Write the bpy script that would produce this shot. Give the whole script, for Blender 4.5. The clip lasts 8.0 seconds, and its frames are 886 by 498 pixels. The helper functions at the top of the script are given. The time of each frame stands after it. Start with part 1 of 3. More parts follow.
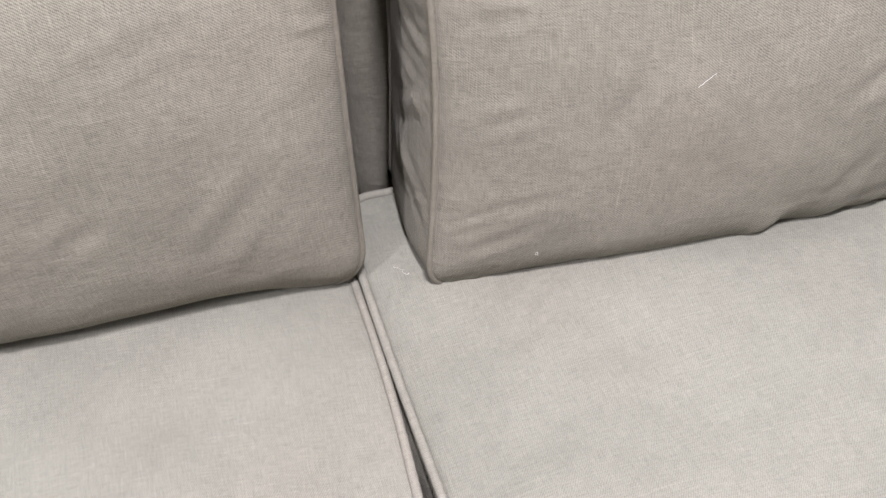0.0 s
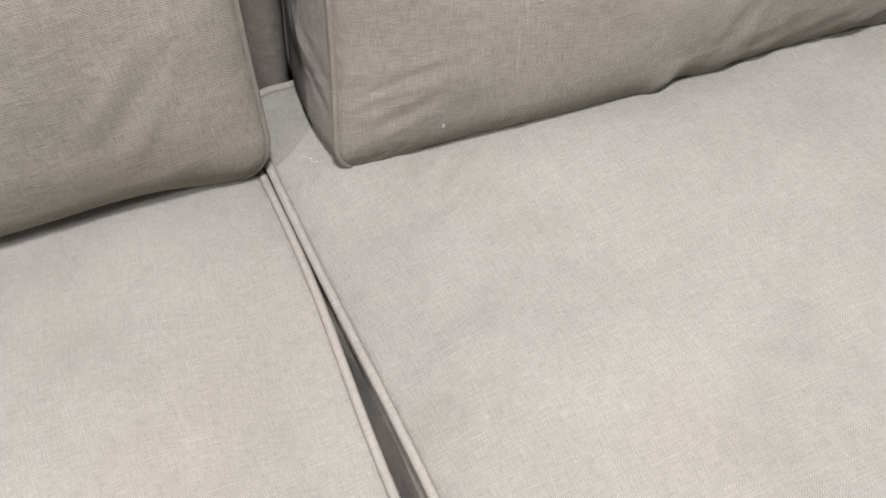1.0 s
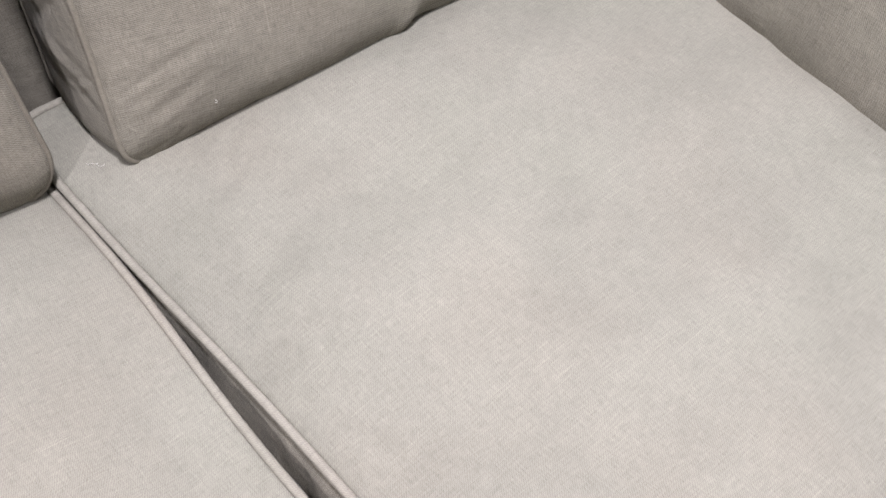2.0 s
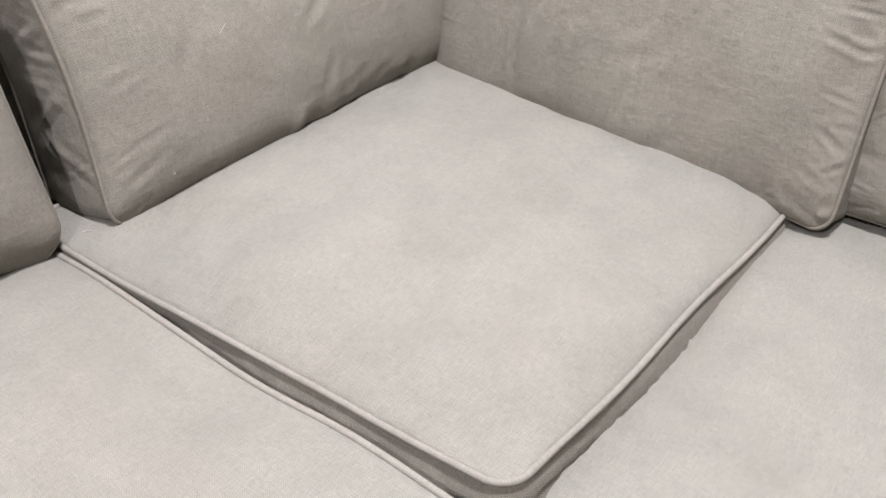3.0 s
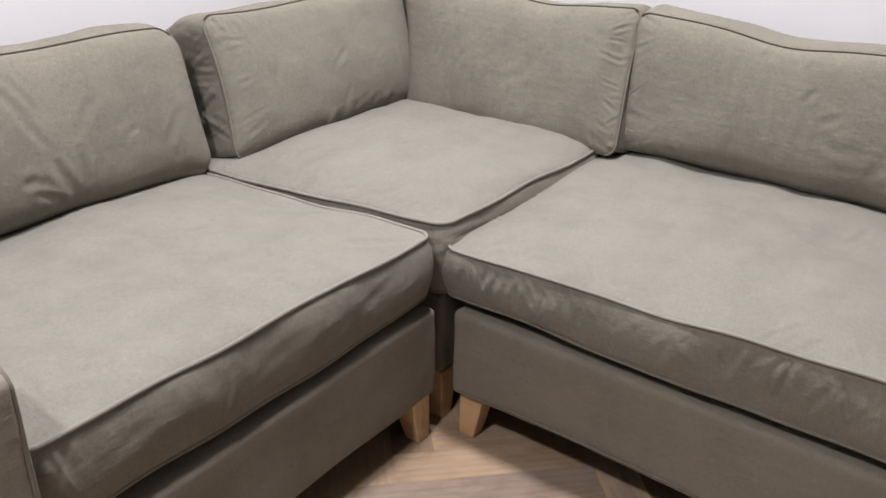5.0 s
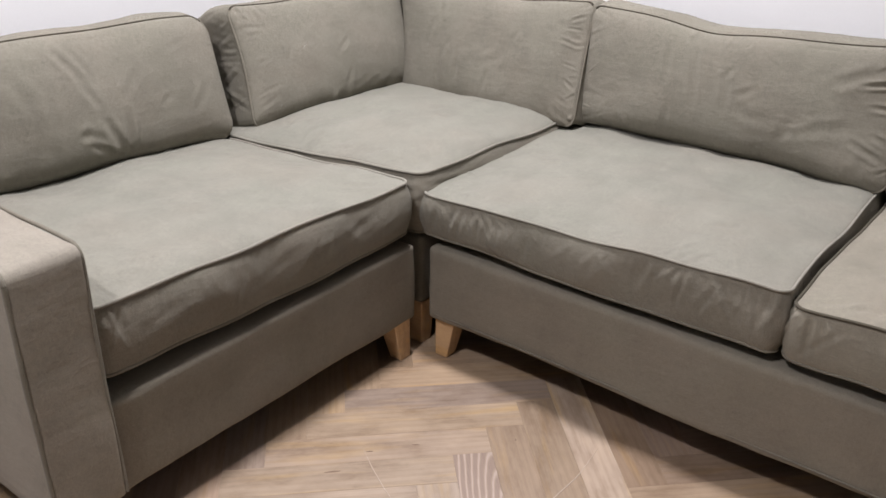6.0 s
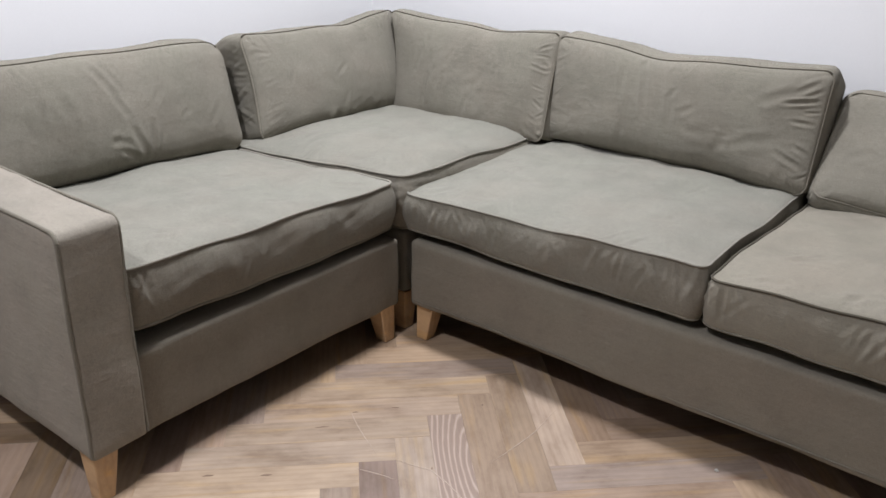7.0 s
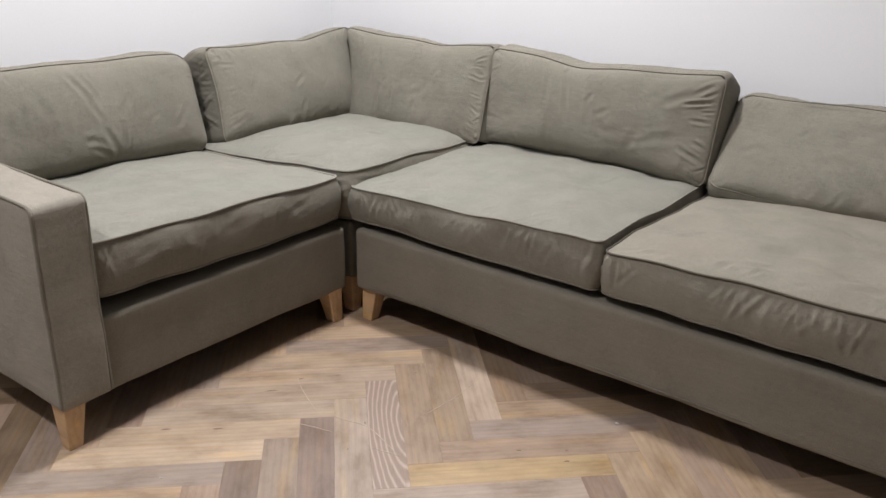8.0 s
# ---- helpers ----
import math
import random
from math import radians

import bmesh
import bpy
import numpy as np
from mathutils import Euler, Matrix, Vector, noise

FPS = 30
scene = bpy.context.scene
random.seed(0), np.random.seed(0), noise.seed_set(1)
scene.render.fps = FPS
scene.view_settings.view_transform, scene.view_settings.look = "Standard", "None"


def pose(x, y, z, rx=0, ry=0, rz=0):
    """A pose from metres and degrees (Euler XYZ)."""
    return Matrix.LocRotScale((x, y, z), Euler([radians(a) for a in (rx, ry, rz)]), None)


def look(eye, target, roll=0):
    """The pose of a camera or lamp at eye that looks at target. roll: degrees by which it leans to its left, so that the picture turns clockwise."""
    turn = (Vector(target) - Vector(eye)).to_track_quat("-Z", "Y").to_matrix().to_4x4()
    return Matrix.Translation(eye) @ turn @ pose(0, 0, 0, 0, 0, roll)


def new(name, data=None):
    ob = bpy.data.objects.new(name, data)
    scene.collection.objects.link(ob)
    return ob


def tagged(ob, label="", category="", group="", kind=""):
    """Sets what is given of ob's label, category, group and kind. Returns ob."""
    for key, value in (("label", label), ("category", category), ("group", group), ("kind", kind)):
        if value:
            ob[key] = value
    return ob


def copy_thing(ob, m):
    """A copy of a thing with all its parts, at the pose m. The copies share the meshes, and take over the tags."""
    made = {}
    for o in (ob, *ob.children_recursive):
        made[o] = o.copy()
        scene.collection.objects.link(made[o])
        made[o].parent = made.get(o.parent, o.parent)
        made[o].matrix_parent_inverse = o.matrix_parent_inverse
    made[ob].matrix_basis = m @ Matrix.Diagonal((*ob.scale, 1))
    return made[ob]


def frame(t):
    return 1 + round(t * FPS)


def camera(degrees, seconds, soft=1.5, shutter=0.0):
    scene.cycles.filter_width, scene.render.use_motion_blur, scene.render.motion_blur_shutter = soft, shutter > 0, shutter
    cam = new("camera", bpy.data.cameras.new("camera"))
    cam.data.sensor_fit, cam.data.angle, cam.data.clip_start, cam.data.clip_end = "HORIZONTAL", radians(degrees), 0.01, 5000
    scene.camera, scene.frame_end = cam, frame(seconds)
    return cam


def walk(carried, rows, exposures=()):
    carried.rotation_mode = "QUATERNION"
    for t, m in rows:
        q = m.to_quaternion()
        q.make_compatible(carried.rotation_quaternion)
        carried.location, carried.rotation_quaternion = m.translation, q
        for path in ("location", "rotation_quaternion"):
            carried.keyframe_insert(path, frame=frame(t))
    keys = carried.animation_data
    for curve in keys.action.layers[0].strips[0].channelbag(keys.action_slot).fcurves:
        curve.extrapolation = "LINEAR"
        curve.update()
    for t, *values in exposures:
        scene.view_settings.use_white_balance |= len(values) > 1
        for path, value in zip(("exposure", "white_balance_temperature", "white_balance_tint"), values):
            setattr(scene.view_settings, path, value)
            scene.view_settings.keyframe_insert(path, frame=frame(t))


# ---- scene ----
cam = camera(53.0, 8.0)
PATH = [
    (0, (0.71, -1.037, 1.152), (-0.337, -0.74, -0.526), 0.1),
    (0.5, (0.744, -1.032, 1.128), (-0.242, -0.681, -0.576), 1.1),
    (1, (0.758, -1.044, 1.121), (-0.131, -0.617, -0.619), 3.2),
    (1.5, (0.769, -1.049, 1.129), (0.011, -0.489, -0.635), 5.5),
    (2, (0.835, -1.06, 1.146), (0.139, -0.323, -0.578), 6.6),
    (2.2, (0.876, -1.089, 1.183), (0.181, -0.285, -0.512), 6.4),
    (3.3, (1.313, -1.508, 1.196), (0.318, -0.208, 0.047), -0.2),
    (3.5, (1.383, -1.598, 1.211), (0.386, -0.268, 0.099), -0.7),
    (4, (1.562, -1.816, 1.243), (0.569, -0.398, 0.241), -0.6),
    (4.2, (1.641, -1.9, 1.236), (0.631, -0.477, 0.258), -0.6),
    (5.3, (1.976, -2.341, 1.299), (0.924, -0.907, 0.385), 1.1),
    (5.5, (2.045, -2.39, 1.31), (0.989, -0.957, 0.398), 1.0),
    (6, (2.233, -2.512, 1.299), (1.132, -1.099, 0.409), 0.7),
    (6.5, (2.379, -2.612, 1.316), (1.25, -1.204, 0.455), 1.1),
    (7, (2.513, -2.746, 1.314), (1.374, -1.309, 0.515), 1.0),
    (7.5, (2.664, -2.838, 1.323), (1.532, -1.373, 0.567), 0.9),
    (8, (2.841, -2.888, 1.314), (1.698, -1.424, 0.573), 0.9),
]
walk(cam, [(t, look(eye, target, roll)) for t, eye, target, roll in PATH],
     exposures=[(0.0, -0.80, 6330, 20), (2.0, -0.84, 6330, 21), (3.5, -0.79, 6320, 19.5), (4.2, -1.20, 6380, 19), (5.4, -1.18, 6580, 18), (6.0, -1.14, 6500, 17), (7.0, -1.24, 6240, 14.5), (8.0, -1.28, 6500, 14)])

# ---- light ----
world = bpy.data.worlds.new("world")
scene.world = world
world.use_nodes = True
world.node_tree.nodes["Background"].inputs[0].default_value = (1.0, 0.97, 0.93, 1)
world.node_tree.nodes["Background"].inputs[1].default_value = 0.01


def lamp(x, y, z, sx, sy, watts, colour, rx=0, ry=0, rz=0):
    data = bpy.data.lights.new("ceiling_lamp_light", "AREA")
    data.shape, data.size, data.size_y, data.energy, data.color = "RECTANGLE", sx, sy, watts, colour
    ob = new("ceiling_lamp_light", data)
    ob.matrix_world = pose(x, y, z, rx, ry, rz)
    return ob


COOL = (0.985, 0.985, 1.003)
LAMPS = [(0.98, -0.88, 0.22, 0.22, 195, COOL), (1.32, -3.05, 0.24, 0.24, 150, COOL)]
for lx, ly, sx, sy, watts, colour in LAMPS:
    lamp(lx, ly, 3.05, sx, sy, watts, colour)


# ---- materials ----
class Nodes:
    """A short way to write a node tree."""

    def __init__(self, name):
        self.mat = bpy.data.materials.new(name)
        self.mat.use_nodes = True
        self.tree = self.mat.node_tree
        self.bsdf = self.tree.nodes["Principled BSDF"]

    def add(self, kind, **props):
        n = self.tree.nodes.new(kind)
        for key, value in props.items():
            setattr(n, key, value)
        return n

    def link(self, a, b):
        self.tree.links.new(a, b)

    def math(self, op, a, b=None, c=None):
        n = self.add("ShaderNodeMath", operation=op)
        for slot, v in zip(n.inputs, (a, b, c)):
            if v is None:
                continue
            if isinstance(v, (int, float)):
                slot.default_value = v
            else:
                self.link(v, slot)
        return n.outputs[0]

    def noise(self, vector, scale, detail=3.0, rough=0.55, stretch=None):
        if stretch:
            m = self.add("ShaderNodeMapping")
            m.inputs["Scale"].default_value = stretch
            self.link(vector, m.inputs[0])
            vector = m.outputs[0]
        n = self.add("ShaderNodeTexNoise")
        n.inputs["Scale"].default_value, n.inputs["Detail"].default_value, n.inputs["Roughness"].default_value = scale, detail, rough
        self.link(vector, n.inputs["Vector"])
        return n.outputs[0]

    def ramp(self, fac, stops):
        n = self.add("ShaderNodeValToRGB")
        while len(n.color_ramp.elements) < len(stops):
            n.color_ramp.elements.new(0.5)
        for e, (p, c) in zip(n.color_ramp.elements, stops):
            e.position, e.color = p, (*c, 1)
        self.link(fac, n.inputs[0])
        return n.outputs[0]

    def mix(self, kind, fac, a, b):
        n = self.add("ShaderNodeMix", data_type="RGBA", blend_type=kind)
        for slot, v in ((n.inputs[0], fac), (n.inputs[6], a), (n.inputs[7], b)):
            if isinstance(v, (int, float)):
                slot.default_value = v
            elif isinstance(v, tuple):
                slot.default_value = (*v, 1)
            else:
                self.link(v, slot)
        return n.outputs[2]

    def bump(self, height, strength, distance, normal=None):
        n = self.add("ShaderNodeBump")
        n.inputs["Strength"].default_value, n.inputs["Distance"].default_value = strength, distance
        self.link(height, n.inputs["Height"])
        if normal is not None:
            self.link(normal, n.inputs["Normal"])
        return n.outputs[0]


def linen(name, base, weave=1.0):
    """Washed linen twill: short slanting strokes, pale slubs along the warp, cloudy wash marks, fine creasing."""
    n = Nodes(name)
    uv = n.add("ShaderNodeUVMap").outputs[0]
    obj = n.add("ShaderNodeTexCoord").outputs["Object"]
    sep = n.add("ShaderNodeSeparateXYZ")
    n.link(uv, sep.inputs[0])
    u, v = sep.outputs[0], sep.outputs[1]
    drift = n.noise(uv, 90.0, 2.0, 0.5)
    slant = n.math("ADD", n.math("ADD", n.math("MULTIPLY", u, 0.60), n.math("MULTIPLY", v, 0.80)), n.math("MULTIPLY", drift, 0.0034))
    twill = n.math("SINE", n.math("MULTIPLY", slant, 2 * math.pi / 0.00150))
    yarn = n.math("SINE", n.math("MULTIPLY", n.math("ADD", u, n.math("MULTIPLY", drift, 0.0020)), 2 * math.pi / 0.00105))
    warp = n.noise(uv, 1.0, 2.0, 0.6, (840, 80, 1))
    weft = n.noise(uv, 1.0, 2.0, 0.6, (80, 840, 1))
    stitch = n.noise(uv, 680.0, 2.0, 0.6)
    slub = n.noise(uv, 1.0, 1.0, 0.5, (560, 11, 1))
    threads = n.math("ADD", n.math("MULTIPLY", n.math("ADD", warp, weft), 0.24), n.math("ADD", n.math("MULTIPLY", stitch, 0.14), 0.19))
    cloth = n.math("ADD", threads, n.math("ADD", n.math("MULTIPLY", twill, 0.024 + 0.062 * weave), n.math("MULTIPLY", yarn, 0.024 + 0.020 * weave)))
    cloud = n.noise(obj, 9.0, 5.0, 0.62)
    patch = n.noise(obj, 3.1, 3.0, 0.5)
    blot = n.noise(obj, 34.0, 3.0, 0.6)
    dark = tuple(c * 0.90 for c in base)
    light = tuple(min(1, c * 1.08) for c in base)
    col = n.ramp(cloud, [(0.30, dark), (0.5, base), (0.72, light)])
    col = n.mix("MIX", n.math("MULTIPLY", n.ramp(patch, [(0.45, (0, 0, 0)), (0.7, (1, 1, 1))]), 0.2), col, (base[0] * 1.05, base[1] * 0.975, base[2] * 0.95))
    streak = n.math("ADD", n.noise(uv, 1.0, 3.0, 0.6, (95, 7, 1)), n.noise(uv, 1.0, 3.0, 0.6, (6, 80, 1)))
    col = n.mix("MULTIPLY", 0.10 + 0.20 * weave, col, n.ramp(n.math("MULTIPLY", streak, 0.5), [(0.36, (0.86, 0.86, 0.87)), (0.5, (1.0, 1.0, 1.0)), (0.64, (1.12, 1.12, 1.11))]))
    hue = n.noise(obj, 5.5, 2.0, 0.5)
    col = n.mix("MULTIPLY", 0.2, col, n.ramp(hue, [(0.34, (0.965, 1.01, 0.97)), (0.5, (1.0, 1.0, 1.0)), (0.66, (1.05, 0.985, 0.97))]))
    col = n.mix("MULTIPLY", 0.10, col, n.ramp(blot, [(0.3, (0.88, 0.88, 0.89)), (0.7, (1.10, 1.10, 1.09))]))
    col = n.mix("MULTIPLY", 0.25 + 0.65 * weave, col, n.ramp(cloth, [(0.37, (0.50, 0.50, 0.50)), (0.5, (1.0, 1.0, 1.0)), (0.63, (1.45, 1.45, 1.45))]))
    col = n.mix("MULTIPLY", 0.45 * weave, col, n.ramp(slub, [(0.66, (1, 1, 1)), (0.74, (1.45, 1.45, 1.43))]))
    n.link(col, n.bsdf.inputs["Base Color"])
    n.bsdf.inputs["Roughness"].default_value = 0.92
    n.bsdf.inputs["Specular IOR Level"].default_value = 0.08
    n.bsdf.inputs["Sheen Weight"].default_value = 0.04
    n.bsdf.inputs["Sheen Roughness"].default_value = 0.6
    b = n.bump(n.noise(obj, 26.0, 3.0, 0.5), 0.13, 0.004)
    ridge = n.math("SUBTRACT", 1.0, n.math("ABSOLUTE", n.math("SUBTRACT", n.math("MULTIPLY", n.noise(obj, 15.0, 4.0, 0.6), 4.0), 2.0)))
    b = n.bump(n.math("POWER", n.math("MAXIMUM", ridge, 0.0), 3.0), 0.22, 0.0022, b)
    drag = n.noise(uv, 1.0, 4.0, 0.62, (7, 34, 1))
    b = n.bump(drag, 0.24, 0.006, b)
    n.link(n.bump(cloth, 0.2 + 0.35 * weave, 0.0009, b), n.bsdf.inputs["Normal"])
    return n.mat


def plain(name, base, rough=0.6, grain=60.0, amount=0.12, bump=0.1, distance=0.001):
    n = Nodes(name)
    obj = n.add("ShaderNodeTexCoord").outputs["Object"]
    fine, wide = n.noise(obj, grain, 4.0, 0.6), n.noise(obj, 1.7, 3.0, 0.5)
    f = n.math("ADD", n.math("MULTIPLY", fine, 0.5), n.math("MULTIPLY", wide, 0.5))
    n.link(n.ramp(f, [(0.35, tuple(c * (1 - amount) for c in base)), (0.65, tuple(min(1, c * (1 + amount)) for c in base))]), n.bsdf.inputs["Base Color"])
    n.bsdf.inputs["Roughness"].default_value = rough
    n.link(n.bump(fine, bump, distance), n.bsdf.inputs["Normal"])
    return n.mat


def oak(name, rough, tones=None, ring=0.22):
    """Oak with long grain along the object's x. The tone is the piece's own colour, or one for each island of a joined field."""
    n = Nodes(name)
    obj = n.add("ShaderNodeTexCoord").outputs["Object"]
    info = n.add("ShaderNodeObjectInfo")
    shift = n.add("ShaderNodeVectorMath", operation="MULTIPLY_ADD")
    comb = n.add("ShaderNodeCombineXYZ")
    chance = n.add("ShaderNodeNewGeometry").outputs["Random Per Island"] if tones else info.outputs["Random"]
    for slot, k in zip(comb.inputs, (7.3, 3.1, 5.7)):
        n.link(n.math("MULTIPLY", chance, k), slot)
    n.link(obj, shift.inputs[0])
    shift.inputs[1].default_value = (1, 1, 1)
    n.link(comb.outputs[0], shift.inputs[2])
    v = shift.outputs[0]
    long = n.noise(v, 1.0, 5.0, 0.65, (2.2, 42, 42))
    pore = n.noise(v, 1.0, 3.0, 0.6, (14, 420, 420))
    rings = n.add("ShaderNodeTexWave", wave_type="BANDS", bands_direction="Y")
    m = n.add("ShaderNodeMapping")
    m.inputs["Scale"].default_value = (1.3, 11, 11)
    n.link(v, m.inputs[0])
    n.link(m.outputs[0], rings.inputs["Vector"])
    rings.inputs["Scale"].default_value, rings.inputs["Distortion"].default_value = 1.6, 5.0
    rings.inputs["Detail"].default_value, rings.inputs["Detail Scale"].default_value = 2.0, 0.8
    col = n.ramp(chance, [(i / (len(tones) - 1), c) for i, c in enumerate(tones)]) if tones else info.outputs["Color"]
    wash = n.noise(v, 1.0, 5.0, 0.65, (6, 13, 13))
    col = n.mix("MULTIPLY", 0.8, col, n.ramp(wash, [(0.32, (0.66, 0.61, 0.56)), (0.5, (1.0, 1.0, 1.0)), (0.68, (1.20, 1.20, 1.19))]))
    col = n.mix("MULTIPLY", 0.22, col, n.ramp(long, [(0.3, (0.74, 0.70, 0.66)), (0.5, (1.0, 1.0, 1.0)), (0.7, (1.10, 1.10, 1.10))]))
    col = n.mix("MULTIPLY", ring, col, n.ramp(rings.outputs[1], [(0.1, (0.74, 0.68, 0.62)), (0.6, (1.05, 1.05, 1.05))]))
    col = n.mix("MULTIPLY", 0.22, col, n.ramp(pore, [(0.35, (0.66, 0.6, 0.55)), (0.5, (1, 1, 1))]))
    ochre = n.noise(v, 1.0, 3.0, 0.6, (3.5, 30, 30))
    col = n.mix("MULTIPLY", n.ramp(ochre, [(0.54, (0, 0, 0)), (0.72, (0.8, 0.8, 0.8))]), col, (1.18, 1.08, 0.80))
    flare = n.noise(v, 1.0, 4.0, 0.65, (9, 60, 60))
    col = n.mix("MULTIPLY", n.ramp(flare, [(0.60, (0, 0, 0)), (0.76, (0.5, 0.5, 0.5))]), col, (0.70, 0.64, 0.58))
    knots = n.add("ShaderNodeTexVoronoi")
    km = n.add("ShaderNodeMapping")
    km.inputs["Scale"].default_value = (2.6, 7.0, 1.0)
    n.link(v, km.inputs[0])
    n.link(km.outputs[0], knots.inputs["Vector"])
    knots.inputs["Scale"].default_value = 1.0
    col = n.mix("MIX", n.ramp(knots.outputs[0], [(0.02, (0.85, 0.85, 0.85)), (0.06, (0.45, 0.45, 0.45)), (0.15, (0, 0, 0))]), col, (0.2152, 0.1367, 0.0861))
    n.link(col, n.bsdf.inputs["Base Color"])
    n.bsdf.inputs["Roughness"].default_value = rough
    n.link(n.bump(pore, 0.25, 0.0006), n.bsdf.inputs["Normal"])
    return n.mat


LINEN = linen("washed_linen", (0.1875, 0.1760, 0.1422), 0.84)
# seat tops: weave rubbed soft; paler and greyer for the light they catch
SEAT = linen("rubbed_linen_lit_top", (0.2085, 0.2045, 0.1710), 0.45)
# arm linen, pinker; its extra paleness stands in for stronger light there
PALE_ARM = linen("pale_arm_linen", (0.2445, 0.2240, 0.1850), 0.5)
BROWNED = linen("browned_linen", (0.2190, 0.2025, 0.1620), 0.42)
# browner linen for the bases, standing in for bounce off the oak floor
FLOORLIT = linen("floor_bounce_linen", (0.1895, 0.1710, 0.1357), 0.5)
# darker cord for the end seat, its shadow line put into the colour
SHADOW_CORD = linen("shadowed_seat_piping", (0.0840, 0.0742, 0.0560), 0.3)
PIPE = linen("linen_piping", (0.1680, 0.1554, 0.1240), 0.4)
# dark cord colour, for the shade in the top seam's groove
SHADED = linen("shaded_linen_piping", (0.0476, 0.0406, 0.0294), 0.3)
# seat cords slightly paler than the seats, for their lit tops
WELT = linen("lit_seat_piping", (0.2264, 0.2160, 0.1816), 0.4)
OAKS = [(0.2024, 0.1448, 0.0947), (0.3254, 0.2378, 0.1753), (0.2597, 0.1887, 0.1419), (0.3580, 0.2623, 0.1753), (0.2898, 0.2242, 0.1753), (0.2324, 0.1668, 0.1169), (0.3171, 0.2324, 0.1587)]
LEG = oak("pale_oak_leg", 0.5)
PLANK = oak("oiled_oak_plank", 0.42)
FIELD = oak("oiled_oak_field", 0.42, OAKS)


def ringed(name):
    """A flat-sawn board: brown oak with limed, strongly marked growth rings."""
    n = Nodes(name)
    obj = n.add("ShaderNodeTexCoord").outputs["Object"]
    m = n.add("ShaderNodeMapping")
    m.inputs["Location"].default_value, m.inputs["Scale"].default_value = (0.027, -0.225, 0), (0.9, 4.5, 1)
    n.link(obj, m.inputs[0])
    w = n.add("ShaderNodeTexWave", wave_type="RINGS", rings_direction="Z")
    n.link(m.outputs[0], w.inputs["Vector"])
    w.inputs["Scale"].default_value, w.inputs["Distortion"].default_value = 5.6, 2.6
    w.inputs["Detail"].default_value, w.inputs["Detail Scale"].default_value = 3.0, 1.3
    fine = n.noise(obj, 1.0, 3.0, 0.6, (14, 420, 420))
    col = n.ramp(w.outputs[1], [(0.40, (0.2678, 0.1996, 0.1559)), (0.78, (0.3171, 0.2405, 0.1893)), (0.96, (0.4041, 0.3223, 0.2645))])
    col = n.mix("MULTIPLY", 0.4, col, n.ramp(fine, [(0.35, (0.7, 0.66, 0.62)), (0.5, (1, 1, 1))]))
    n.link(col, n.bsdf.inputs["Base Color"])
    n.bsdf.inputs["Roughness"].default_value = 0.42
    n.link(n.bump(fine, 0.25, 0.0006), n.bsdf.inputs["Normal"])
    return n.mat


RINGED = ringed("limed_ringed_oak")
SCRATCH = plain("pale_scratch", (0.4430, 0.3619, 0.2911), 0.6)
KNOT = plain("dark_oak_knot", (0.2025, 0.1392, 0.0962), 0.6, 300.0, 0.35)
FLUFF = plain("pale_lint", (0.4760, 0.4620, 0.4200), 0.9)
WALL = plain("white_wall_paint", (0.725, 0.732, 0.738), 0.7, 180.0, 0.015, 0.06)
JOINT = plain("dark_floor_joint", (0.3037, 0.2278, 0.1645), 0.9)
# unseen ceiling, kept mid-grey so that it bounces less light
CEIL = plain("low_bounce_grey", (0.42, 0.42, 0.41), 0.8, 120.0, 0.02)
# unseen far walls, dark beige to hold down the light they bounce
FAR = plain("low_bounce_beige", (0.20, 0.186, 0.165), 0.8, 120.0, 0.02)
# black of the unseen sheets added to darken below the bases
DARK = plain("black_shade_sheet", (0.03, 0.03, 0.03), 0.9)


# ---- mesh helpers ----
def mesh_of(name, verts, faces, material, uvs=None, smooth=True):
    me = bpy.data.meshes.new(name)
    me.from_pydata([tuple(map(float, v)) for v in verts], [], [tuple(map(int, f)) for f in faces])
    if uvs is not None:
        layer = me.uv_layers.new(name="UVMap")
        loops = np.empty(len(me.loops), dtype=np.int32)
        me.loops.foreach_get("vertex_index", loops)
        layer.data.foreach_set("uv", np.asarray(uvs, dtype=np.float32)[loops].ravel())
    me.materials.append(material)
    if smooth:
        me.polygons.foreach_set("use_smooth", np.ones(len(me.polygons), dtype=bool))
    me.update()
    return me


def child(name, me, parent, label=""):
    ob = new(name, me)
    ob.parent = parent
    if label:
        ob["label"] = label
    return ob


def thing(name, m, label, category, group=""):
    ob = new(name)
    ob.empty_display_size = 0.05
    ob.matrix_world = m
    return tagged(ob, label, category, group)


class Waves:
    """A smooth random field: a sum of plane waves."""

    def __init__(self, seed, size, count=14, stretch=(1, 1, 1)):
        rng = np.random.default_rng(seed)
        d = rng.normal(size=(count, 3))
        d /= np.linalg.norm(d, axis=1)[:, None]
        self.k = d * (2 * np.pi / size) * rng.uniform(0.6, 1.7, (count, 1)) * np.array(stretch)
        self.p = rng.uniform(0, 2 * np.pi, count)

    def __call__(self, co):
        return np.sin(co @ self.k.T + self.p).sum(1) / math.sqrt(len(self.p) / 2)


